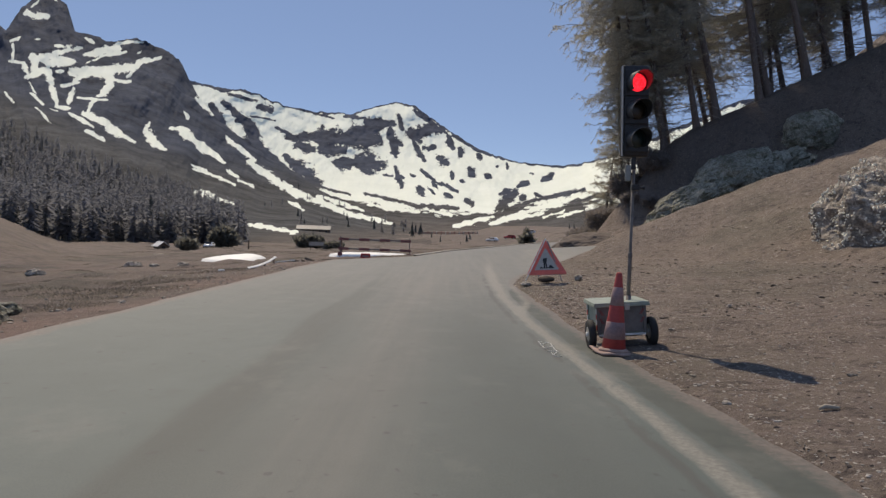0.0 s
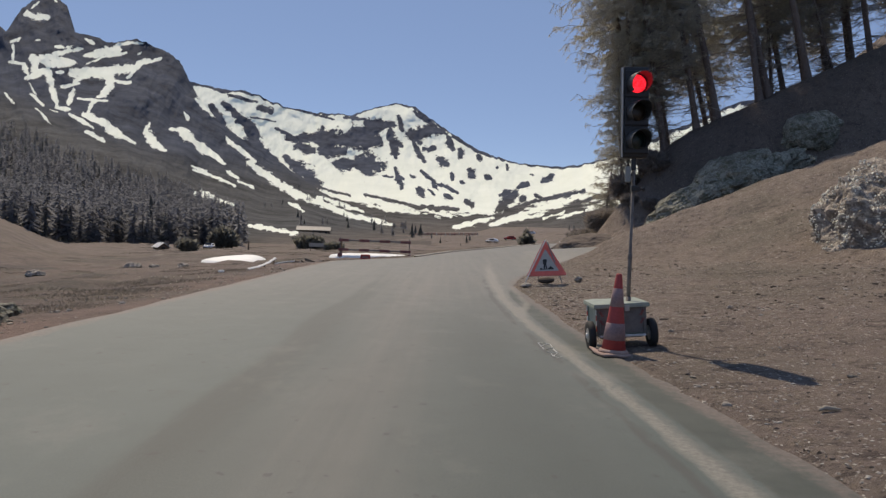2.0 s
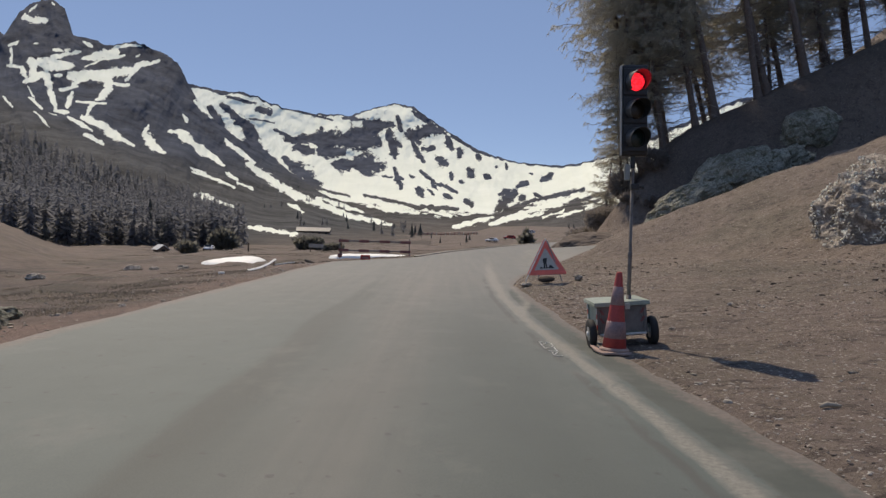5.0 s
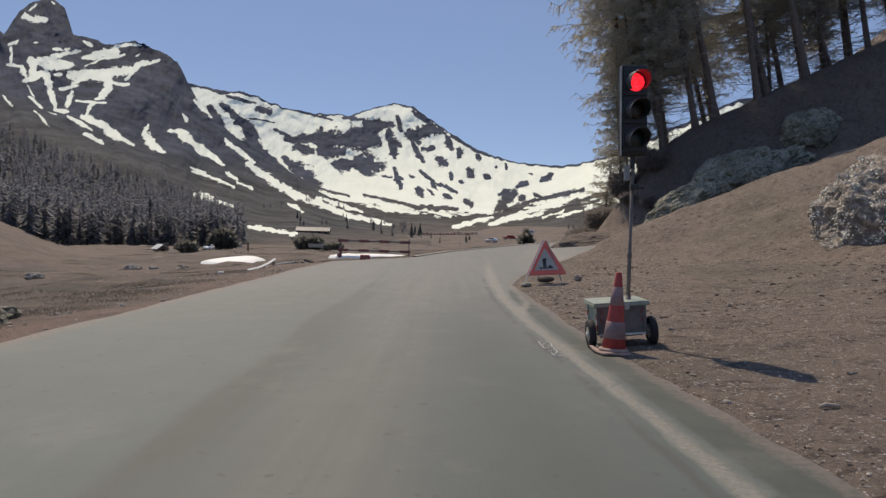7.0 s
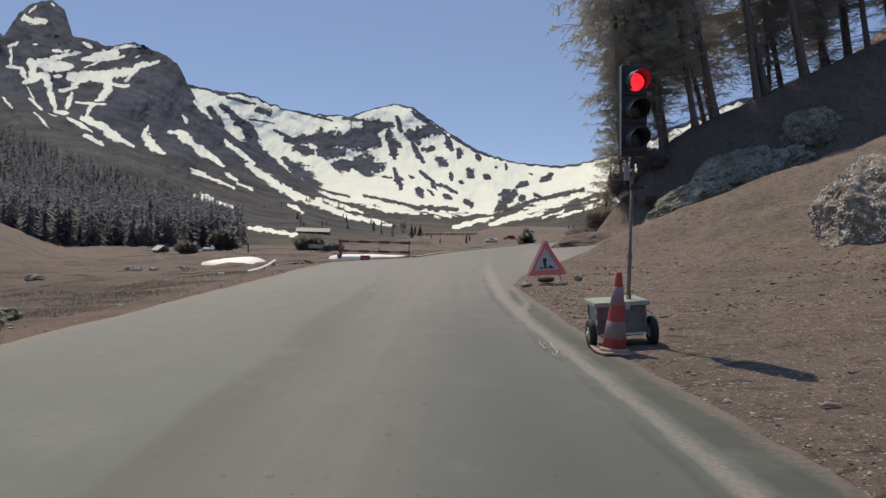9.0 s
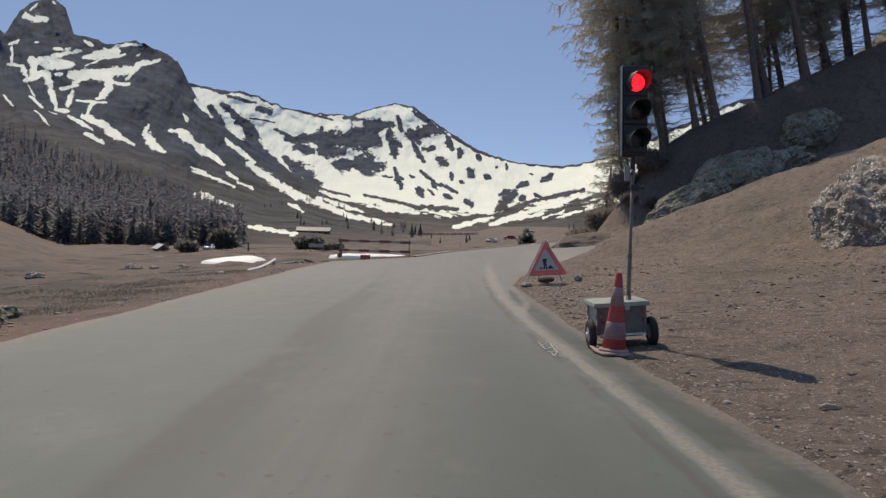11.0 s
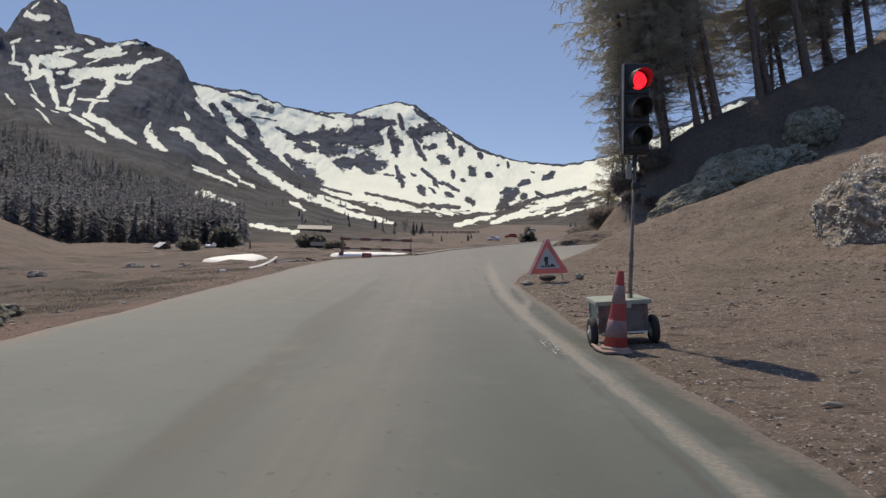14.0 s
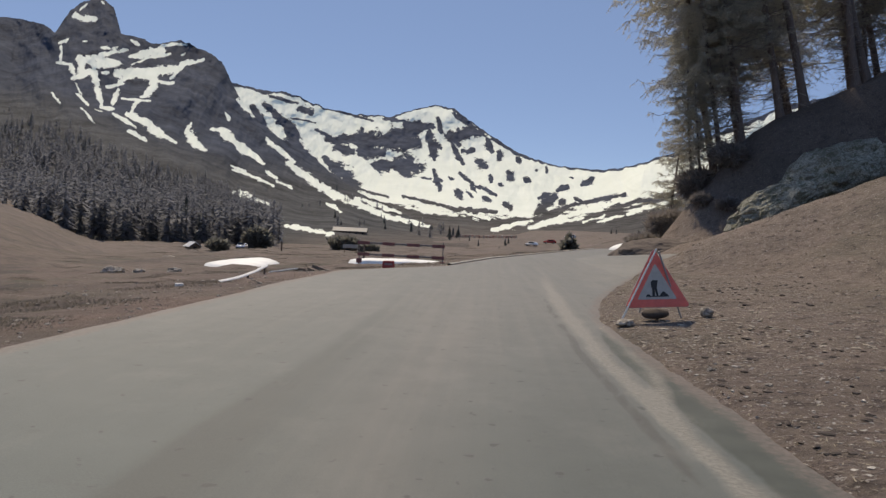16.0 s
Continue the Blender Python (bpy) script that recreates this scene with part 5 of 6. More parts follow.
def car_at(x, y, z, turn, paint, label, tall=1.0):
    """A parked car, far off: body, cabin, panes, wheels, lamps."""
    car = thing("car", pose(x, y, z, 0, 0, turn), label, "car", "parked cars")
    side = [(-2.05, 0.32), (2.0, 0.32), (2.1, 0.55), (2.02, 0.82), (1.15, 0.92), (0.55, 1.42 * tall), (-1.3, 1.46 * tall), (-1.95, 0.98), (-2.1, 0.6)]
    body = prism(side, 1.70, m=pose(0, -0.85, 0))
    bmesh.ops.bevel(body, geom=[e for e in body.edges if abs(e.verts[0].co.y - e.verts[1].co.y) < 1e-4], offset=0.12, segments=2, affect="EDGES")
    part("body", body, paint, car, "", True)
    for s in (-1, 1):
        part("side_window", prism([(-1.25, 0.95), (0.9, 0.95), (0.48, 1.34 * tall), (-1.15, 1.36 * tall)], 0.02, m=pose(0, s * 0.86 - 0.01, 0)), GLASS, car, "dark glass")
        for wx in (-1.3, 1.32):
            tyre = part("wheel", lathe([(0.20, -0.10), (0.30, -0.10), (0.32, 0.0), (0.30, 0.10), (0.20, 0.10)], 20, pose(wx, s * 0.78, 0.32, 90, 0, 0)), RUBBER, car, "", True)
            part("rim", lathe([(0.05, -0.105), (0.19, -0.10), (0.19, 0.10), (0.05, 0.105)], 16, pose(wx, s * 0.78, 0.32, 90, 0, 0)), STEEL, tyre)
        part("headlight", box((0.06, 0.30, 0.14), (2.03, s * 0.62, 0.68), bevel=0.02), GLASS, car)
    part("windscreen", box((0.02, 1.35, 0.62), (0.89, 0, 1.16), (0, -40, 0), bevel=0.006), GLASS, car, "dark glass")
    part("bumper", box((0.12, 1.66, 0.18), (2.06, 0, 0.42), bevel=0.04), BLACK, car)


def bush_at(x, y, size, count, seed, label, material=None, name="bush", wide=0.55, cone=0.0):
    rng = np.random.default_rng(seed)
    z = float(land(x, y))
    ob = thing(name, pose(x, y, z), label, "bush")
    bm = bmesh.new()
    for k in range(9):
        a = rng.uniform(0, 6.28)
        tip = Vector((math.cos(a) * size[0] * rng.uniform(0.2, 0.5), math.sin(a) * size[1] * rng.uniform(0.2, 0.5), size[2] * rng.uniform(0.6, 1.0)))
        tube([(0, 0, -0.1), tip * 0.5 + Vector((0, 0, 0.1)), tip], [0.06, 0.035, 0.012], 5, bm)
    part("stems", bm, BARK, ob)
    q = rng.normal(size=(count, 3))
    q /= np.linalg.norm(q, axis=1)[:, None]
    r = rng.uniform(0.35, 1.0, (count, 1)) ** 0.6
    lob = 1 + 0.28 * lattice_noise(q[:, 0] * 2.2 + seed, q[:, 2] * 2.2, seed, 3)[:, None]
    p = q * r * lob * np.array([size[0] / 2, size[1] / 2, size[2] / 2]) + np.array([0, 0, size[2] * 0.48])
    p[:, 2] = np.maximum(p[:, 2], 0.03)
    p[:, :2] *= (1 - cone * np.clip(p[:, 2:] / size[2], 0, 1)) * (1 + 0.5 * cone)
    way = (q + rng.normal(scale=0.7, size=(count, 3)) + [0, 0, 0.3]) * rng.uniform(0.10, 0.26, (count, 1)) * max(0.6, size[2] / 1.6)
    sd = np.cross(way, rng.normal(size=(count, 3)))
    sd /= np.linalg.norm(sd, axis=1)[:, None]
    slivers("foliage", p, way, sd, np.linalg.norm(way, axis=1) * wide, material or BUSH, ob)


def build_far_things():
    hut_on(-58.6, 152.0, 2.1, 2.7, 0.9, 0.75, 40, "small log hut with a grey roof below the woods", WOOD, "hut", 1, None, ROOF_LIGHT)
    hut_on(-57.0, 312.0, 13.0, 6.5, 2.2, 1.4, 6, "long low barn with a grey roof across the meadow", WOOD, "barn", 5, -3.6)
    bush_at(-48.0, 136.5, (4.2, 3.0, 2.1), 1500, 4, "dark rounded juniper bush in the meadow")
    bush_at(-57.0, 188.0, (7.0, 4.0, 4.6), 1700, 5, "dark scrubby bush below the woods")
    bush_at(-35.5, 189.0, (8.0, 4.0, 3.4), 2000, 6, "dark green bushes behind the notice board")
    bush_at(-29.5, 187.0, (5.5, 3.0, 2.4), 1400, 7, "low dark bush beside the notice board")
    board = thing("notice_board", pose(-28.9, 161.0, float(land(-28.9, 161.0)), 0, 0, 6), "grey blank notice board on two wooden posts", "notice board")
    for x in (-1.2, 1.2):
        part("post", box((0.16, 0.16, 2.1), (x, 0, 1.0), bevel=0.01), WOOD, board)
    part("panel", box((3.1, 0.08, 0.8), (0, -0.12, 1.3), bevel=0.01), PLASTER, board, "pale grey panel")
    pole = thing("marker_post", pose(-44.4, 165.0, float(land(-44.4, 165.0))), "dark wooden marker post in the meadow", "post")
    part("post", lathe([(0.2, -0.2), (0.16, 2.0), (0.08, 2.1)], 10), WOOD, pole)
    stake = thing("marker_post", pose(-5.6, 37.5, float(land(-5.6, 37.5))), "thin dark stake beside the verge", "post")
    part("post", lathe([(0.05, -0.2), (0.045, 0.9), (0.02, 0.95)], 8), WOOD, stake)
    car_at(-54.0, 168.0, float(land(-54.0, 168.0)), -86, CAR_WHITE, "small white car parked in the meadow", 0.9)
    for k, (x, y, turn, paint) in enumerate(((13.0, 252.0, 150, CAR_WHITE), (19.5, 262.0, 185, CAR_RED), (27.6, 276.0, 200, CAR_WHITE))):
        car_at(x, y, float(land(x, y)), turn, paint, ("red car" if paint is CAR_RED else "white car") + " parked far along the road", 1.0)
    bush_at(14.6, 150.0, (2.6, 2.4, 4.4), 1600, 11, "small dark spruce beside the parked cars", name="spruce", cone=0.92)
    fence = thing("rail_fence", pose(0, 0, 0), "long rail fence with pale and reddish posts across the valley floor", "fence")
    last = None
    for k in range(15):
        x, y = -19.0 + k * 2.2, 372.0 + 4.0 * math.sin(k * 0.4)
        g = float(land(x, y))
        part("post", box((0.42, 0.30, 1.5), (x, y, g + 0.70), (0, 2.0 * math.sin(k * 5.1), 0), 0.03), PLASTER if k % 3 else OLD_RED, fence)
        if last:
            for hgt in (0.45, 1.05):
                tubes = tube([(last[0], last[1], last[2] + hgt), (x, y, g + hgt)], 0.16, 6)
                part("rail", tubes, OLD_RED, fence)
        last = (x, y, g)


# ---- trees ----
def larch_meshes(seed, height, spread, bare):
    """Trunk with stubs, drooping limbs, and hanging sprigs of one larch, at its own foot."""
    rng = np.random.default_rng(seed)
    r0 = height * 0.0088
    bend = rng.uniform(-0.25, 0.25, 2)

    def axis(h):
        k = h / height
        sweep = 0.55 * math.exp(-max(h, 0.0) / 1.6)
        return np.array([bend[0] * math.sin(k * 4.0) - 0.035 * h * 0.3 + sweep * bend[1], bend[1] * math.sin(k * 3.1) + sweep * bend[0], h])

    hs = np.concatenate([[-0.6, 0.0, 0.3, 0.9], np.linspace(2.0, height, 16)])
    trunk = tube([axis(h) for h in hs], [r0 * (1.5 if h <= 0 else 1.28 if h < 0.5 else 1.08 if h < 1 else 1.0) * max(0.05, 1 - max(h, 0) / height) ** 0.8 for h in hs], 12)
    limbs = bmesh.new()
    sp, sw, ss, sl = [], [], [], []
    n = int(150 + rng.integers(16))
    for k in range(n):
        h = height * (bare + (0.985 - bare) * (k + rng.uniform(0, 1)) / n)
        a = rng.uniform(0, 2 * math.pi)
        kk = (h / height - bare) / (1 - bare)
        reach = spread * (0.35 + 0.95 * math.sin(math.pi * min(1.0, 0.30 + 0.70 * kk)) ** 1.2) * rng.uniform(0.30, 1.0)
        if kk < 0.10:
            reach *= rng.uniform(0.35, 0.8)
        root = axis(h)
        out = np.array([math.cos(a), math.sin(a), 0.0])
        pts = []
        for j in range(6):
            t = j / 5
            drop = -0.34 * reach * t + 0.30 * reach * t ** 2.6
            pts.append(root + out * reach * t + np.array([0, 0, drop + 0.05 * reach * math.sin(9 * t + k)]) + rng.normal(scale=0.03 * reach, size=3) * t)
        rr = 0.010 + 0.011 * reach * (1 - 0.5 * kk)
        tube(pts, [rr, rr * 0.8, rr * 0.62, rr * 0.45, rr * 0.3, rr * 0.12], 4, limbs)
        # side twigs
        for q in range(int(6 + reach * 4.5)):
            t = rng.uniform(0.18, 1.0)
            j = min(4, int(t * 5))
            p = pts[j] + (pts[j + 1] - pts[j]) * (t * 5 - j)
            side = np.cross(out, [0, 0, 1.0]) * rng.choice([-1.0, 1.0])
            ln = reach * rng.uniform(0.14, 0.36) * (1.15 - 0.5 * t)
            tip = p + (out * rng.uniform(0.2, 0.8) + side * rng.uniform(0.4, 1.0)) * ln + np.array([0, 0, -ln * rng.uniform(-0.3, 1.1)])
            tube([p, tip], [rr * 0.20, rr * 0.06], 3, limbs)
            m = int(16 + ln * 85)
            if kk < 0.12 and rng.uniform() < 0.6:
                continue
            for _ in range(m):
                f = rng.uniform(0.0, 1.0)
                b = p + (tip - p) * f
                droop = np.array([rng.normal(scale=0.55), rng.normal(scale=0.55), rng.uniform(-1.0, 0.45)])
                w = droop * rng.uniform(0.06, 0.30)
                sp.append(b)
                sw.append(w)
                s = np.cross(w, rng.normal(size=3))
                ss.append(s / (np.linalg.norm(s) + 1e-9))
                sl.append(rng.uniform(0.005, 0.0135))
    for k in range(70):
        h = height * (0.03 + (bare + 0.10) * rng.uniform(0, 1))
        a = rng.uniform(0, 2 * math.pi)
        ln = rng.uniform(0.5, 2.0)
        root = axis(h)
        out = np.array([math.cos(a), math.sin(a), rng.uniform(-0.35, 0.25)])
        mid = root + out * ln * 0.55 + rng.normal(scale=0.06, size=3)
        tip = root + out * ln + np.array([0, 0, rng.uniform(-0.3, 0.15)])
        tube([root, mid, tip], [0.028, 0.016, 0.004], 3, limbs)
        for _ in range(4):
            b = mid + (tip - mid) * rng.uniform(0, 1)
            tube([b, b + rng.normal(scale=0.28, size=3)], [0.008, 0.003], 3, limbs)
    return trunk, limbs, (np.array(sp), np.array(sw), np.array(ss), np.array(sl))


def build_larches():
    kinds = []
    for k, (seed, height, spread, bare) in enumerate(((5, 24.0, 3.8, 0.17), (6, 22.0, 3.1, 0.14), (7, 26.0, 3.3, 0.36), (8, 16.0, 2.4, 0.16))):
        trunk, limbs, leaf = larch_meshes(seed, height, spread, bare)
        ob = thing("larch_tree", pose(0, -300.0 - 12 * k, 0), "tall larch with thin fresh needles on the wooded hillside", "tree", "larches on the hill")
        part("trunk", trunk, BARK, ob, "grey-brown furrowed trunk", True)
        crown = part("crown", limbs, TWIG, ob, "drooping bare twigs")
        slivers("needles", *leaf, NEEDLE, crown, "thin olive-brown needle sprays")
        kinds.append(ob)
    # where they stand on the hill
    spots = [(12.4, 48.6, 0, 200), (12.2, 46.8, 3, 120), (13.4, 47.4, 0, 0), (13.1, 46.5, 1, 20), (15.0, 46.5, 1, 140), (16.3, 46.5, 2, 200), (18.65, 46.3, 2, 290), (19.35, 46.6, 2, 10), (21.8, 46.5, 2, 100), (21.3, 50.5, 3, 170), (24.6, 53.0, 3, 240), (14.2, 50.2, 0, 310), (15.4, 53.0, 0, 90), (18.2, 53.5, 1, 30), (25.6, 52.0, 1, 130), (29.0, 50.0, 1, 80), (24.2, 48.5, 3, 75), (27.4, 52.5, 0, 15), (20.4, 49.5, 1, 65), (23.0, 52.5, 0, 190), (26.2, 50.0, 0, 320), (33.0, 48.0, 0, 265), (26.6, 48.5, 1, 115), (28.4, 47.0, 3, 190), (30.6, 51.5, 1, 300), (23.5, 57.0, 0, 40), (28.5, 58.0, 3, 160), (33.0, 56.0, 0, 220), (36.5, 58.0, 1, 70), (21.0, 60.0, 0, 310), (39.0, 53.0, 0, 20), (31.5, 48.5, 3, 130)]
    used = set()
    for n, (x, y, k, turn) in enumerate(spots):
        lean = 2.5 * math.sin(n * 2.3)
        m = pose(x, y, float(land(x, y)) - 0.15, 0, 0, 0) @ pose(0, 0, 0, lean * 0.6, -12.0 + lean, 0) @ pose(0, 0, 0, 0, 0, turn)
        if k in used:
            copy_thing(kinds[k], m @ Matrix.Scale(0.92 + 0.16 * ((n * 37) % 10) / 10, 4))
        else:
            used.add(k)
            kinds[k].matrix_world = m
    # young ones crowding the left foot of the hill
    for x, y, k, turn, size in ((10.9, 47.2, 3, 40, 0.66), (10.2, 50.5, 3, 130, 0.58), (10.9, 46.0, 3, 310, 0.58)):
        copy_thing(kinds[k], pose(x, y, float(land(x, y)) - 0.1, 0, -7, turn) @ Matrix.Scale(size, 4))


def build_forest():
    """Far woods on the left flank and below the bowl: many small conifers as one mass."""
    rng = np.random.default_rng(12)
    verts, faces = [], []

    def tree(x, y, z, h, w):
        n = len(verts)
        verts.extend([(x - 0.02 * h, y, z - 0.5), (x + 0.02 * h, y, z - 0.5), (x, y + 0.01 * h, z + h)])
        faces.append((n, n + 1, n + 2))
        tiers = 6
        for t in range(tiers):
            f = t / tiers
            r = w * (1 - f) ** 0.8 * rng.uniform(0.75, 1.2)
            zb, zt = z + h * (0.08 + 0.84 * f), z + h * (0.08 + 0.84 * f + 0.30)
            k = 7
            n = len(verts)
            ph = rng.uniform(0, 6.28)
            verts.append((x + rng.normal(scale=0.03 * w), y, min(zt, z + h * 1.02)))
            for j in range(k):
                a = ph + 2 * math.pi * j / k
                q = r * rng.uniform(0.55, 1.25)
                verts.append((x + q * math.cos(a), y + q * math.sin(a), zb - 0.06 * h * rng.uniform(0, 1)))
                b = a + math.pi / k
                q = r * rng.uniform(0.25, 0.5)
                verts.append((x + q * math.cos(b), y + q * math.sin(b), zb + 0.03 * h))
            for j in range(2 * k):
                faces.append((n, n + 1 + j, n + 1 + (j + 1) % (2 * k)))

    twigs = [[], [], [], []]

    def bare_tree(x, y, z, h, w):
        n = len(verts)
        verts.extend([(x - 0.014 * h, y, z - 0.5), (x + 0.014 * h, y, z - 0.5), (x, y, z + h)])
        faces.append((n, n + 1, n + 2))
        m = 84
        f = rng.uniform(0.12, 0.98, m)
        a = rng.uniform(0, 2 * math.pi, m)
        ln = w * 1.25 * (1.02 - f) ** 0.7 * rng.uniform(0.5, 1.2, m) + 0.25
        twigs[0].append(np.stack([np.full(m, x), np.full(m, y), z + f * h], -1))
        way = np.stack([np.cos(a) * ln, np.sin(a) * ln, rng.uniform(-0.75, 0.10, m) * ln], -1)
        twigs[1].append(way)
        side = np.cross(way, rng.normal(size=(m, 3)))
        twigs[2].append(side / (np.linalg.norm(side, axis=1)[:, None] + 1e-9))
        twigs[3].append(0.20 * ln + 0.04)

    def place(u, w_height, k):
        return u * k, 1500 * k, 1.19 + w_height * k

    tall = np.interp
    count = 0
    for _ in range(4400):
        u = rng.uniform(-1500, -412)
        if u > -520 and rng.uniform() < (u + 520) / 150.0:
            continue
        i = float(np.interp(u, flank_u, flank_low))
        kn, kf = float(np.interp(u, flank_u, flank_near)), float(np.interp(u, flank_u, flank_far))
        topw = float(np.interp(u, flank_u, flank_crest))
        lim = float(tall(u, [-1500, -1232, -896, -783, -671, -600, -525, -446, -390, -330], [200, 200, 170, 120, 75, 60, 45, 5, -18, -30]))
        s = rng.uniform(0, 1) ** 0.95
        w = i + 4 + s * (lim - i)
        thin = (w - i) / max(1.0, lim - i)
        if rng.uniform() < 0.45 * thin:
            continue
        S = (w - i) / max(1.0, topw - i)
        k = kn + (kf - kn) * S ** 1.15
        x, y, z = place(u, w, k)
        h = rng.uniform(7.5, 14.5) * (1.0 - 0.25 * thin)
        if rng.uniform() < 0.90:
            bare_tree(x, y, z, h, h * rng.uniform(0.16, 0.24))
        else:
            tree(x, y, z, h * rng.uniform(0.6, 0.95), h * rng.uniform(0.10, 0.15))
        count += 1
    # scattered ones along the spur and the valley floor
    for _ in range(36):
        u = rng.uniform(-380, -60)
        i = float(np.interp(u, flank_u, flank_low))
        kn, kf = float(np.interp(u, flank_u, flank_near)), float(np.interp(u, flank_u, flank_far))
        topw = float(np.interp(u, flank_u, flank_crest))
        w = i + rng.uniform(0.3, 0.85) * (topw - i)
        k = kn + (kf - kn) * ((w - i) / max(1.0, topw - i)) ** 1.15
        x, y, z = place(u, w, k)
        h = rng.uniform(3.0, 6.5)
        (tree if rng.uniform() < 0.35 else bare_tree)(x, y, z, h, h * 0.2)
    for _ in range(16):
        x, y = rng.uniform(-30, 75), rng.uniform(190, 330)
        h = rng.uniform(1.0, 3.2)
        tree(x, y, float(land(x, y)), h, h * 0.2)
    me = bpy.data.meshes.new("forest")
    me.from_pydata(verts, [], faces)
    ob = link_mesh("forest", me, FOREST)
    tagged(ob, "dark spruce woods on the lower slopes", "forest", kind="stuff")
    ob = slivers("larch_wood", *[np.concatenate(v) for v in twigs], LARCH_HAZED)
    tagged(ob, "leafless larch woods on the lower slopes, greyed blue for haze", "forest", kind="stuff")


# ---- litter on the bank ----
def build_litter():
    rng = np.random.default_rng(30)
    # pale stones and chips
    me = bmesh.new()
    bmesh.ops.create_icosphere(me, subdivisions=1, radius=1.0)
    unit = np.array([v.co[:] for v in me.verts])
    tri = np.array([[v.index for v in f.verts] for f in me.faces])
    me.free()

    def scatter(name, n, lo, hi, x_of, label, material, flat=0.5, smooth=False):
        v, f = [], []
        for k in range(n):
            x, y = x_of()
            s = rng.uniform(lo, hi) * rng.uniform(0.5, 1.0)
            p = unit * (1 + rng.normal(scale=0.24, size=(len(unit), 1))) * np.array([s, s * rng.uniform(0.28, 0.9), s * flat * rng.uniform(0.4, 1.0)])
            a = rng.uniform(0, 6.28)
            c, sn = math.cos(a), math.sin(a)
            p = np.stack([p[:, 0] * c - p[:, 1] * sn + x, p[:, 0] * sn + p[:, 1] * c + y, p[:, 2]], -1)
            p[:, 2] += float(land(x, y)) + s * 0.12
            v.append(p)
            f.append(tri + k * len(unit))
        mesh = bpy.data.meshes.new(name)
        mesh.from_pydata(np.concatenate(v).tolist(), [], np.concatenate(f).tolist())
        mesh.polygons.foreach_set("use_smooth", [smooth] * len(mesh.polygons))
        ob = link_mesh(name, mesh, material)
        tagged(ob, label, name.replace("_", " "), kind="stuff")

    def bank():
        y = 1.0 + 27.0 * rng.uniform(0, 1) ** 1.4
        return float(road_right(y)) - 0.02 + rng.uniform(0, 1) ** 1.2 * (3.0 + 0.5 * y), y

    def far_bank():
        y = rng.uniform(8, 32)
        return float(road_right(y)) + 0.1 + rng.uniform(0, 1) * (3.0 + 0.5 * y), y

    def clumped(spot, least):
        """The same spots, but only where drifts of litter lie."""
        def pick():
            for _ in range(40):
                x, y = spot()
                if float(lattice_noise(np.array(x * 0.9), np.array(y * 0.5), 77, 3)) + rng.normal(scale=0.10) > least:
                    break
            return x, y
        return pick

    def sign_foot():
        a, r = rng.uniform(0, 6.28), 1.9 * rng.uniform(0, 1) ** 0.7
        return 2.9 + r * math.cos(a) * 0.9, 13.6 + r * math.sin(a) * 1.3

    def verge():
        y = rng.uniform(3, 34)
        return float(road_left(y)) - 0.1 - rng.exponential(2.2), y

    scatter("pale_stones", 6500, 0.004, 0.022, bank, "small pale stones and chips strewn over the bank", CHIP)
    scatter("bank_chips", 2600, 0.009, 0.034, clumped(far_bank, 0.05), "pale chips and stones higher up the bank", FLECK, 0.35)
    scatter("pale_flakes", 1300, 0.006, 0.022, clumped(bank, 0.10), "bleached bark flakes and stones lying in drifts on the bank", FLECK, 0.25)
    scatter("wood_chips", 420, 0.015, 0.055, sign_foot, "pale wood chips about the warning sign", BLEACHED, 0.3)
    scatter("soil_clods", 1500, 0.006, 0.026, bank, "brown clods of soil on the bank", MOUND, 0.5)
    scatter("field_stones", 130, 0.02, 0.055, bank, "scattered tan stones on the earth bank", STONE, 0.6)
    scatter("turf_clods", 1900, 0.014, 0.062, clumped(far_bank, -0.12), "dark turf clods and cones higher up the bank", CLOD, 0.35)
    scatter("dark_clods", 380, 0.008, 0.026, bank, "dark clods and cones lying on the bank", CLOD, 0.6)
    scatter("verge_stones", 500, 0.015, 0.07, verge, "small grey stones along the verge", STONE)
    n = 52000
    ys = 1.0 + 26.0 * rng.uniform(0, 1, n) ** 1.2
    xs = road_right(ys) - 0.02 + rng.uniform(0, 1, n) ** 1.2 * (3.0 + 0.45 * ys)
    keep = lattice_noise(xs * 0.8, ys * 0.8, 91, 3) + rng.normal(scale=0.35, size=n) > 0.05
    xs, ys = xs[keep], ys[keep]
    base = np.stack([xs, ys, land(xs, ys)], -1)
    way = np.stack([rng.normal(size=len(xs)) * (0.018 + 0.0025 * ys), rng.normal(size=len(xs)) * (0.018 + 0.0025 * ys), rng.uniform(0.002, 0.012, len(xs))], -1)
    side = np.cross(way, [0, 0, 1.0])
    side /= np.linalg.norm(side, axis=1)[:, None] + 1e-9
    ob = slivers("dry_grass", base, way, side, 0.0025 + 0.0006 * ys, STRAW_PALE)
    tagged(ob, "flattened pale dry grass on the bank", "grass", kind="stuff")
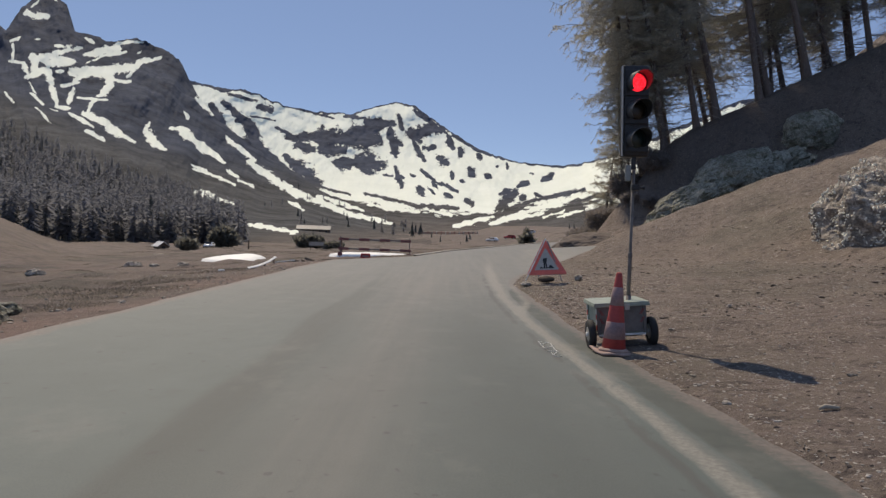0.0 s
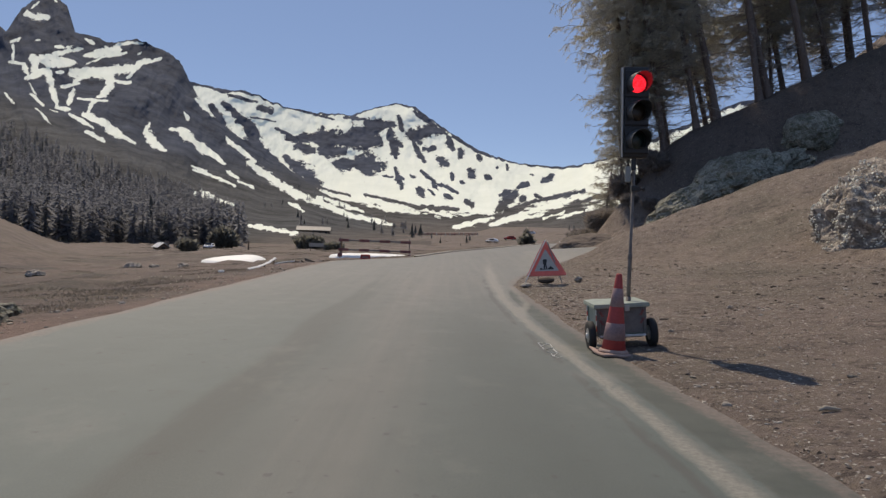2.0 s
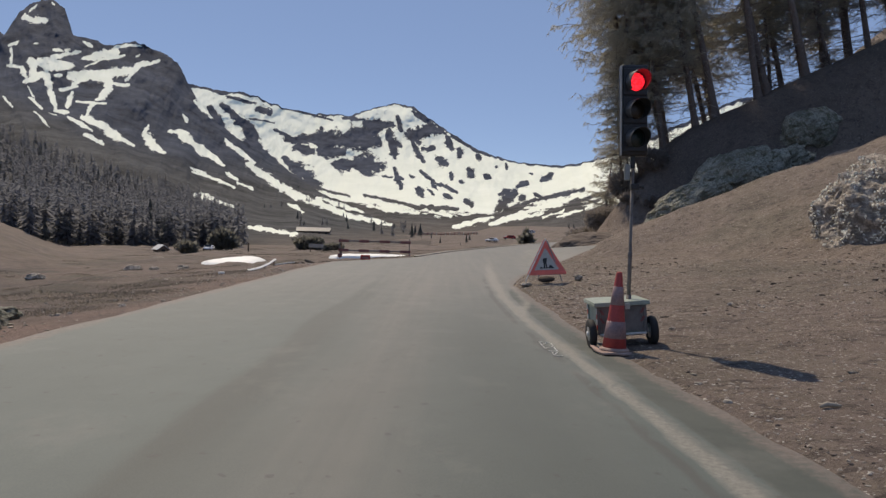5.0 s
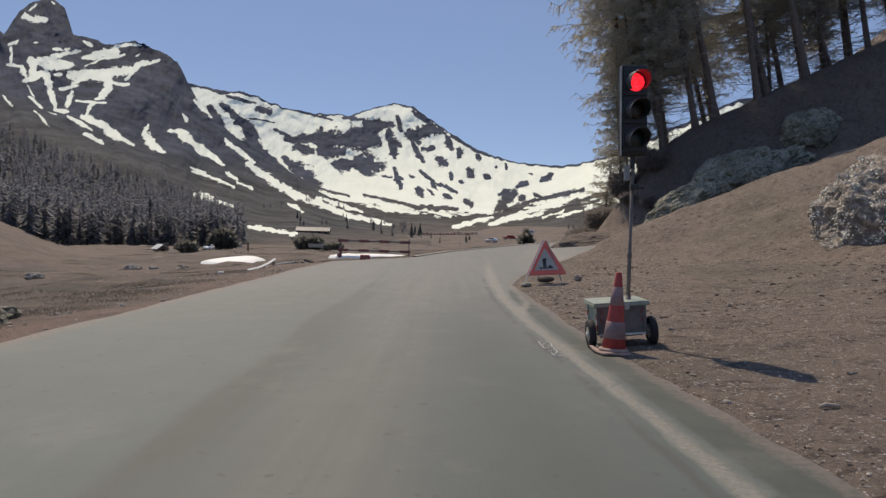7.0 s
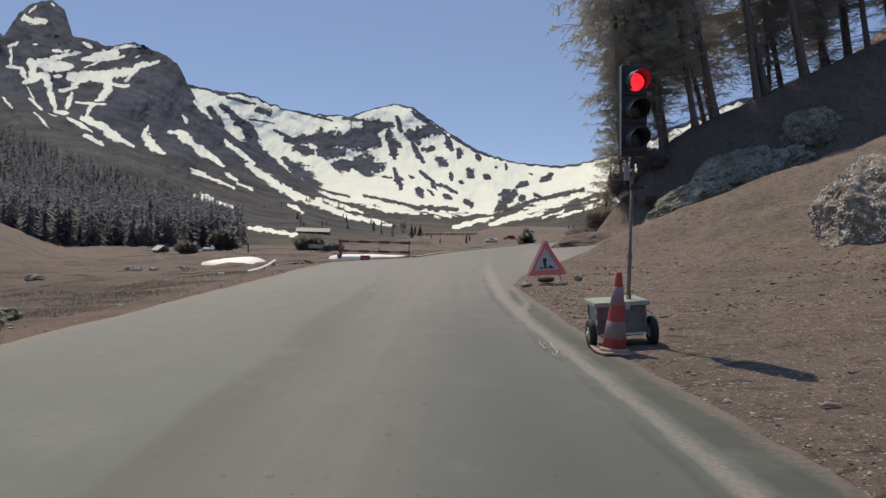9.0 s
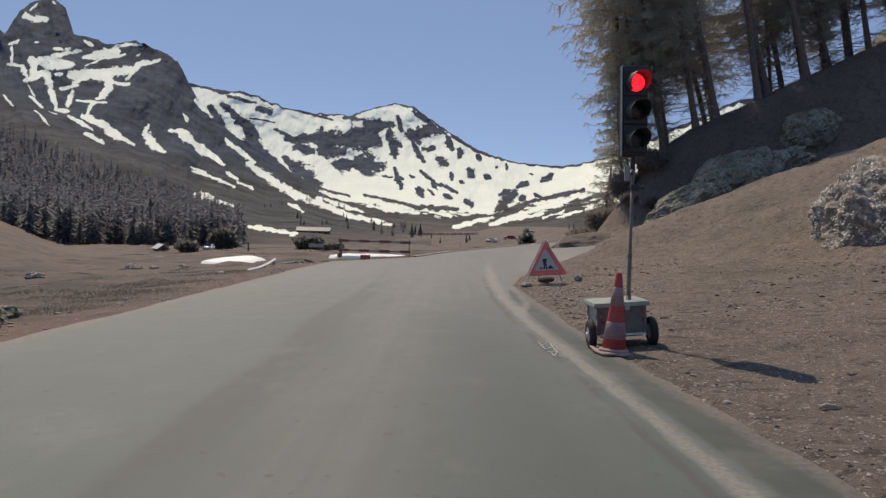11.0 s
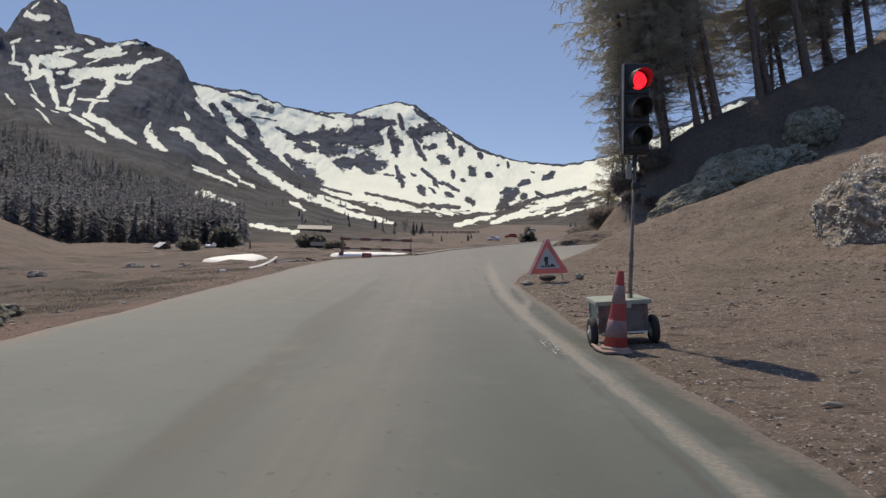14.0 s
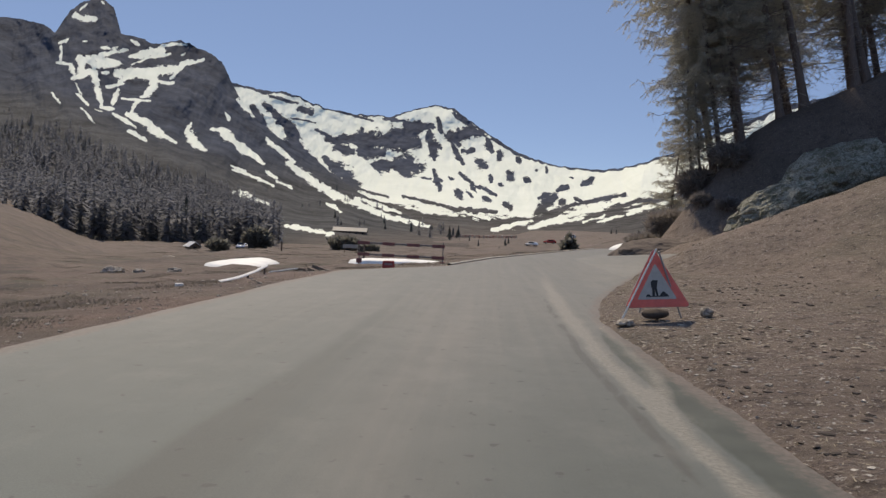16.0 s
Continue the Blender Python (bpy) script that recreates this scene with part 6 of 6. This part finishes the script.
    def tussocks(name, n, spot, lo, hi, label, material):
        b, w, d, k = [], [], [], []
        for _ in range(n):
            x, y = spot()
            r = rng.uniform(lo, hi)
            m = 520
            a, q = rng.uniform(0, 6.28, m), r * np.sqrt(rng.uniform(0, 1, m))
            px, py = x + q * np.cos(a) * 1.5, y + q * np.sin(a)
            b.append(np.stack([px, py, land(px, py) - 0.01], -1))
            up = np.stack([np.cos(a) * 0.5 + rng.normal(scale=0.3, size=m), np.sin(a) * 0.5 + rng.normal(scale=0.3, size=m), rng.uniform(0.5, 1.0, m)], -1)
            w.append(up * (0.02 + r * 0.10 * (1.1 - q / r))[:, None])
            c = np.cross(up, rng.normal(size=(m, 3)))
            d.append(c / np.linalg.norm(c, axis=1)[:, None])
            k.append(np.full(m, 0.012 * r + 0.004))
        ob = slivers(name, np.concatenate(b), np.concatenate(w), np.concatenate(d), np.concatenate(k), material)
        tagged(ob, label, name.replace("_", " "), kind="stuff")

    def meadow():
        y = 6.0 + 100.0 * rng.uniform(0, 1) ** 1.3
        return float(road_left(y)) - 1.6 - rng.exponential(3.0 + 0.25 * y), y

    def slope():
        y = rng.uniform(42, 58)
        return 9.5 + 0.35 * max(0.0, y - 46) + rng.uniform(0, 1) * 20, y

    tussocks("heather_tufts", 320, meadow, 0.20, 0.75, "low dark heather tufts in the meadow", HEATH)
    def valley():
        y = 80.0 + 190.0 * rng.uniform(0, 1) ** 0.9
        x = rng.uniform(-0.42, 0.30) * y
        while float(road_left(y)) - 2.5 < x < float(road_right(y)) + 2.5:
            x = rng.uniform(-0.42, 0.30) * y
        return x, y

    tussocks("valley_scrub", 220, valley, 0.8, 2.6, "low brown scrub and heather on the valley floor", SCRUB)
    tussocks("hill_scrub", 90, slope, 0.3, 0.9, "dark low scrub under the larches", HEATH)
    n = 9000
    ys = rng.uniform(3, 70, n)
    xs = road_left(ys) - 0.15 - rng.exponential(6.0, n)
    keep = lattice_noise(xs * 0.5, ys * 0.5, 92, 3) > 0.0
    xs, ys = xs[keep], ys[keep]
    base = np.stack([xs, ys, land(xs, ys)], -1)
    way = np.stack([rng.normal(scale=0.05, size=len(xs)), rng.normal(scale=0.05, size=len(xs)), rng.uniform(0.02, 0.07, len(xs))], -1)
    side = np.cross(way, rng.normal(size=(len(xs), 3)))
    side /= np.linalg.norm(side, axis=1)[:, None] + 1e-9
    ob = slivers("meadow_grass", base, way, side, np.full(len(xs), 0.004), STRAW_PALE)
    tagged(ob, "short dry grass tufts in the meadow", "grass", kind="stuff")


STRAW_PALE = needle_material("pale_straw", (0.18, 0.142, 0.105), (0.46, 0.40, 0.30), 0.3)
# far twigs: the blue-grey of the haze is put into their colour
LARCH_HAZED = needle_material("hazed_larch_twigs", (0.165, 0.172, 0.188), (0.255, 0.256, 0.268), 0.75)
SCRUB_TWIG = needle_material("scrub_twigs", (0.20, 0.178, 0.165), (0.32, 0.29, 0.265), 0.6)
FLECK = plain("bright_chips", (0.50, 0.455, 0.395), 0.9, vary=0.3, scale=3.0)
SCRUB = needle_material("valley_scrub", (0.085, 0.078, 0.066), (0.165, 0.150, 0.120), 0.5)
CHIP = plain("pale_chips", (0.44, 0.40, 0.345), 0.9, vary=0.3, scale=3.0)

def build_bank_things():
    x, y = 2.50, 3.34
    z = float(land(x, y))
    wood = part("branch", tube([(0, 0, 0.02), (0.05, 0.015, 0.03), (0.11, 0.0, 0.025), (0.16, 0.01, 0.02)], [0.012, 0.017, 0.014, 0.006], 8), BLEACHED, None, "", True)
    wood.matrix_world = pose(x, y, z, 0, 0, 12)
    tagged(wood, "short bleached piece of branch on the earth bank", "branch")
    for x, y, size, seed in ((10.6, 44.6, (1.1, 0.9, 0.55), 41), (11.6, 43.6, (1.0, 0.9, 0.5), 42), (9.7, 47.5, (2.4, 2.0, 1.2), 43), (10.9, 46.6, (2.2, 2.0, 1.5), 44), (8.9, 49.0, (2.6, 2.2, 1.0), 45), (12.0, 45.0, (2.0, 1.8, 1.1), 46), (10.3, 50.0, (2.6, 2.2, 1.6), 47)):
        bush_at(x, y, size, 2500 if seed < 43 else 6500, seed, "leafless grey-brown scrub bush at the foot of the larches", SCRUB_TWIG, "scrub_bush", 0.13)


def build_kerb():
    """A thin pale dusty kerb along the outer edge of the bend."""
    bm = bmesh.new()
    rows = []
    for k in range(60):
        y = 28.5 + k * 0.7
        x = float(road_left(y)) - 0.06
        z = float(road_height(x, y))
        w = 0.07 + 0.02 * math.sin(k * 2.1)
        rows.append([bm.verts.new(p) for p in ((x - w, y, z - 0.1), (x - w, y, z + 0.045), (x + w, y, z + 0.035), (x + w, y, z - 0.1))])
    for a, b in zip(rows, rows[1:]):
        for q in range(3):
            bm.faces.new((a[q], a[q + 1], b[q + 1], b[q]))
    ob = part("kerb", bm, KERB, None)
    tagged(ob, "low pale stone kerb along the bend", "kerb", kind="structure")


BLEACHED = plain("bleached_wood", (0.42, 0.36, 0.28), 0.85, vary=0.2, scale=12.0)
KERB = plain("dusty_kerb_stone", (0.36, 0.34, 0.30), 0.9, vary=0.2, scale=2.0)

build_signal()
build_cone()
build_sign()
build_marks()
build_rocks()
build_snow_patches()
build_guard_rail()
build_barrier()
build_far_things()
build_bank_things()
build_kerb()
build_larches()
build_forest()
build_litter()
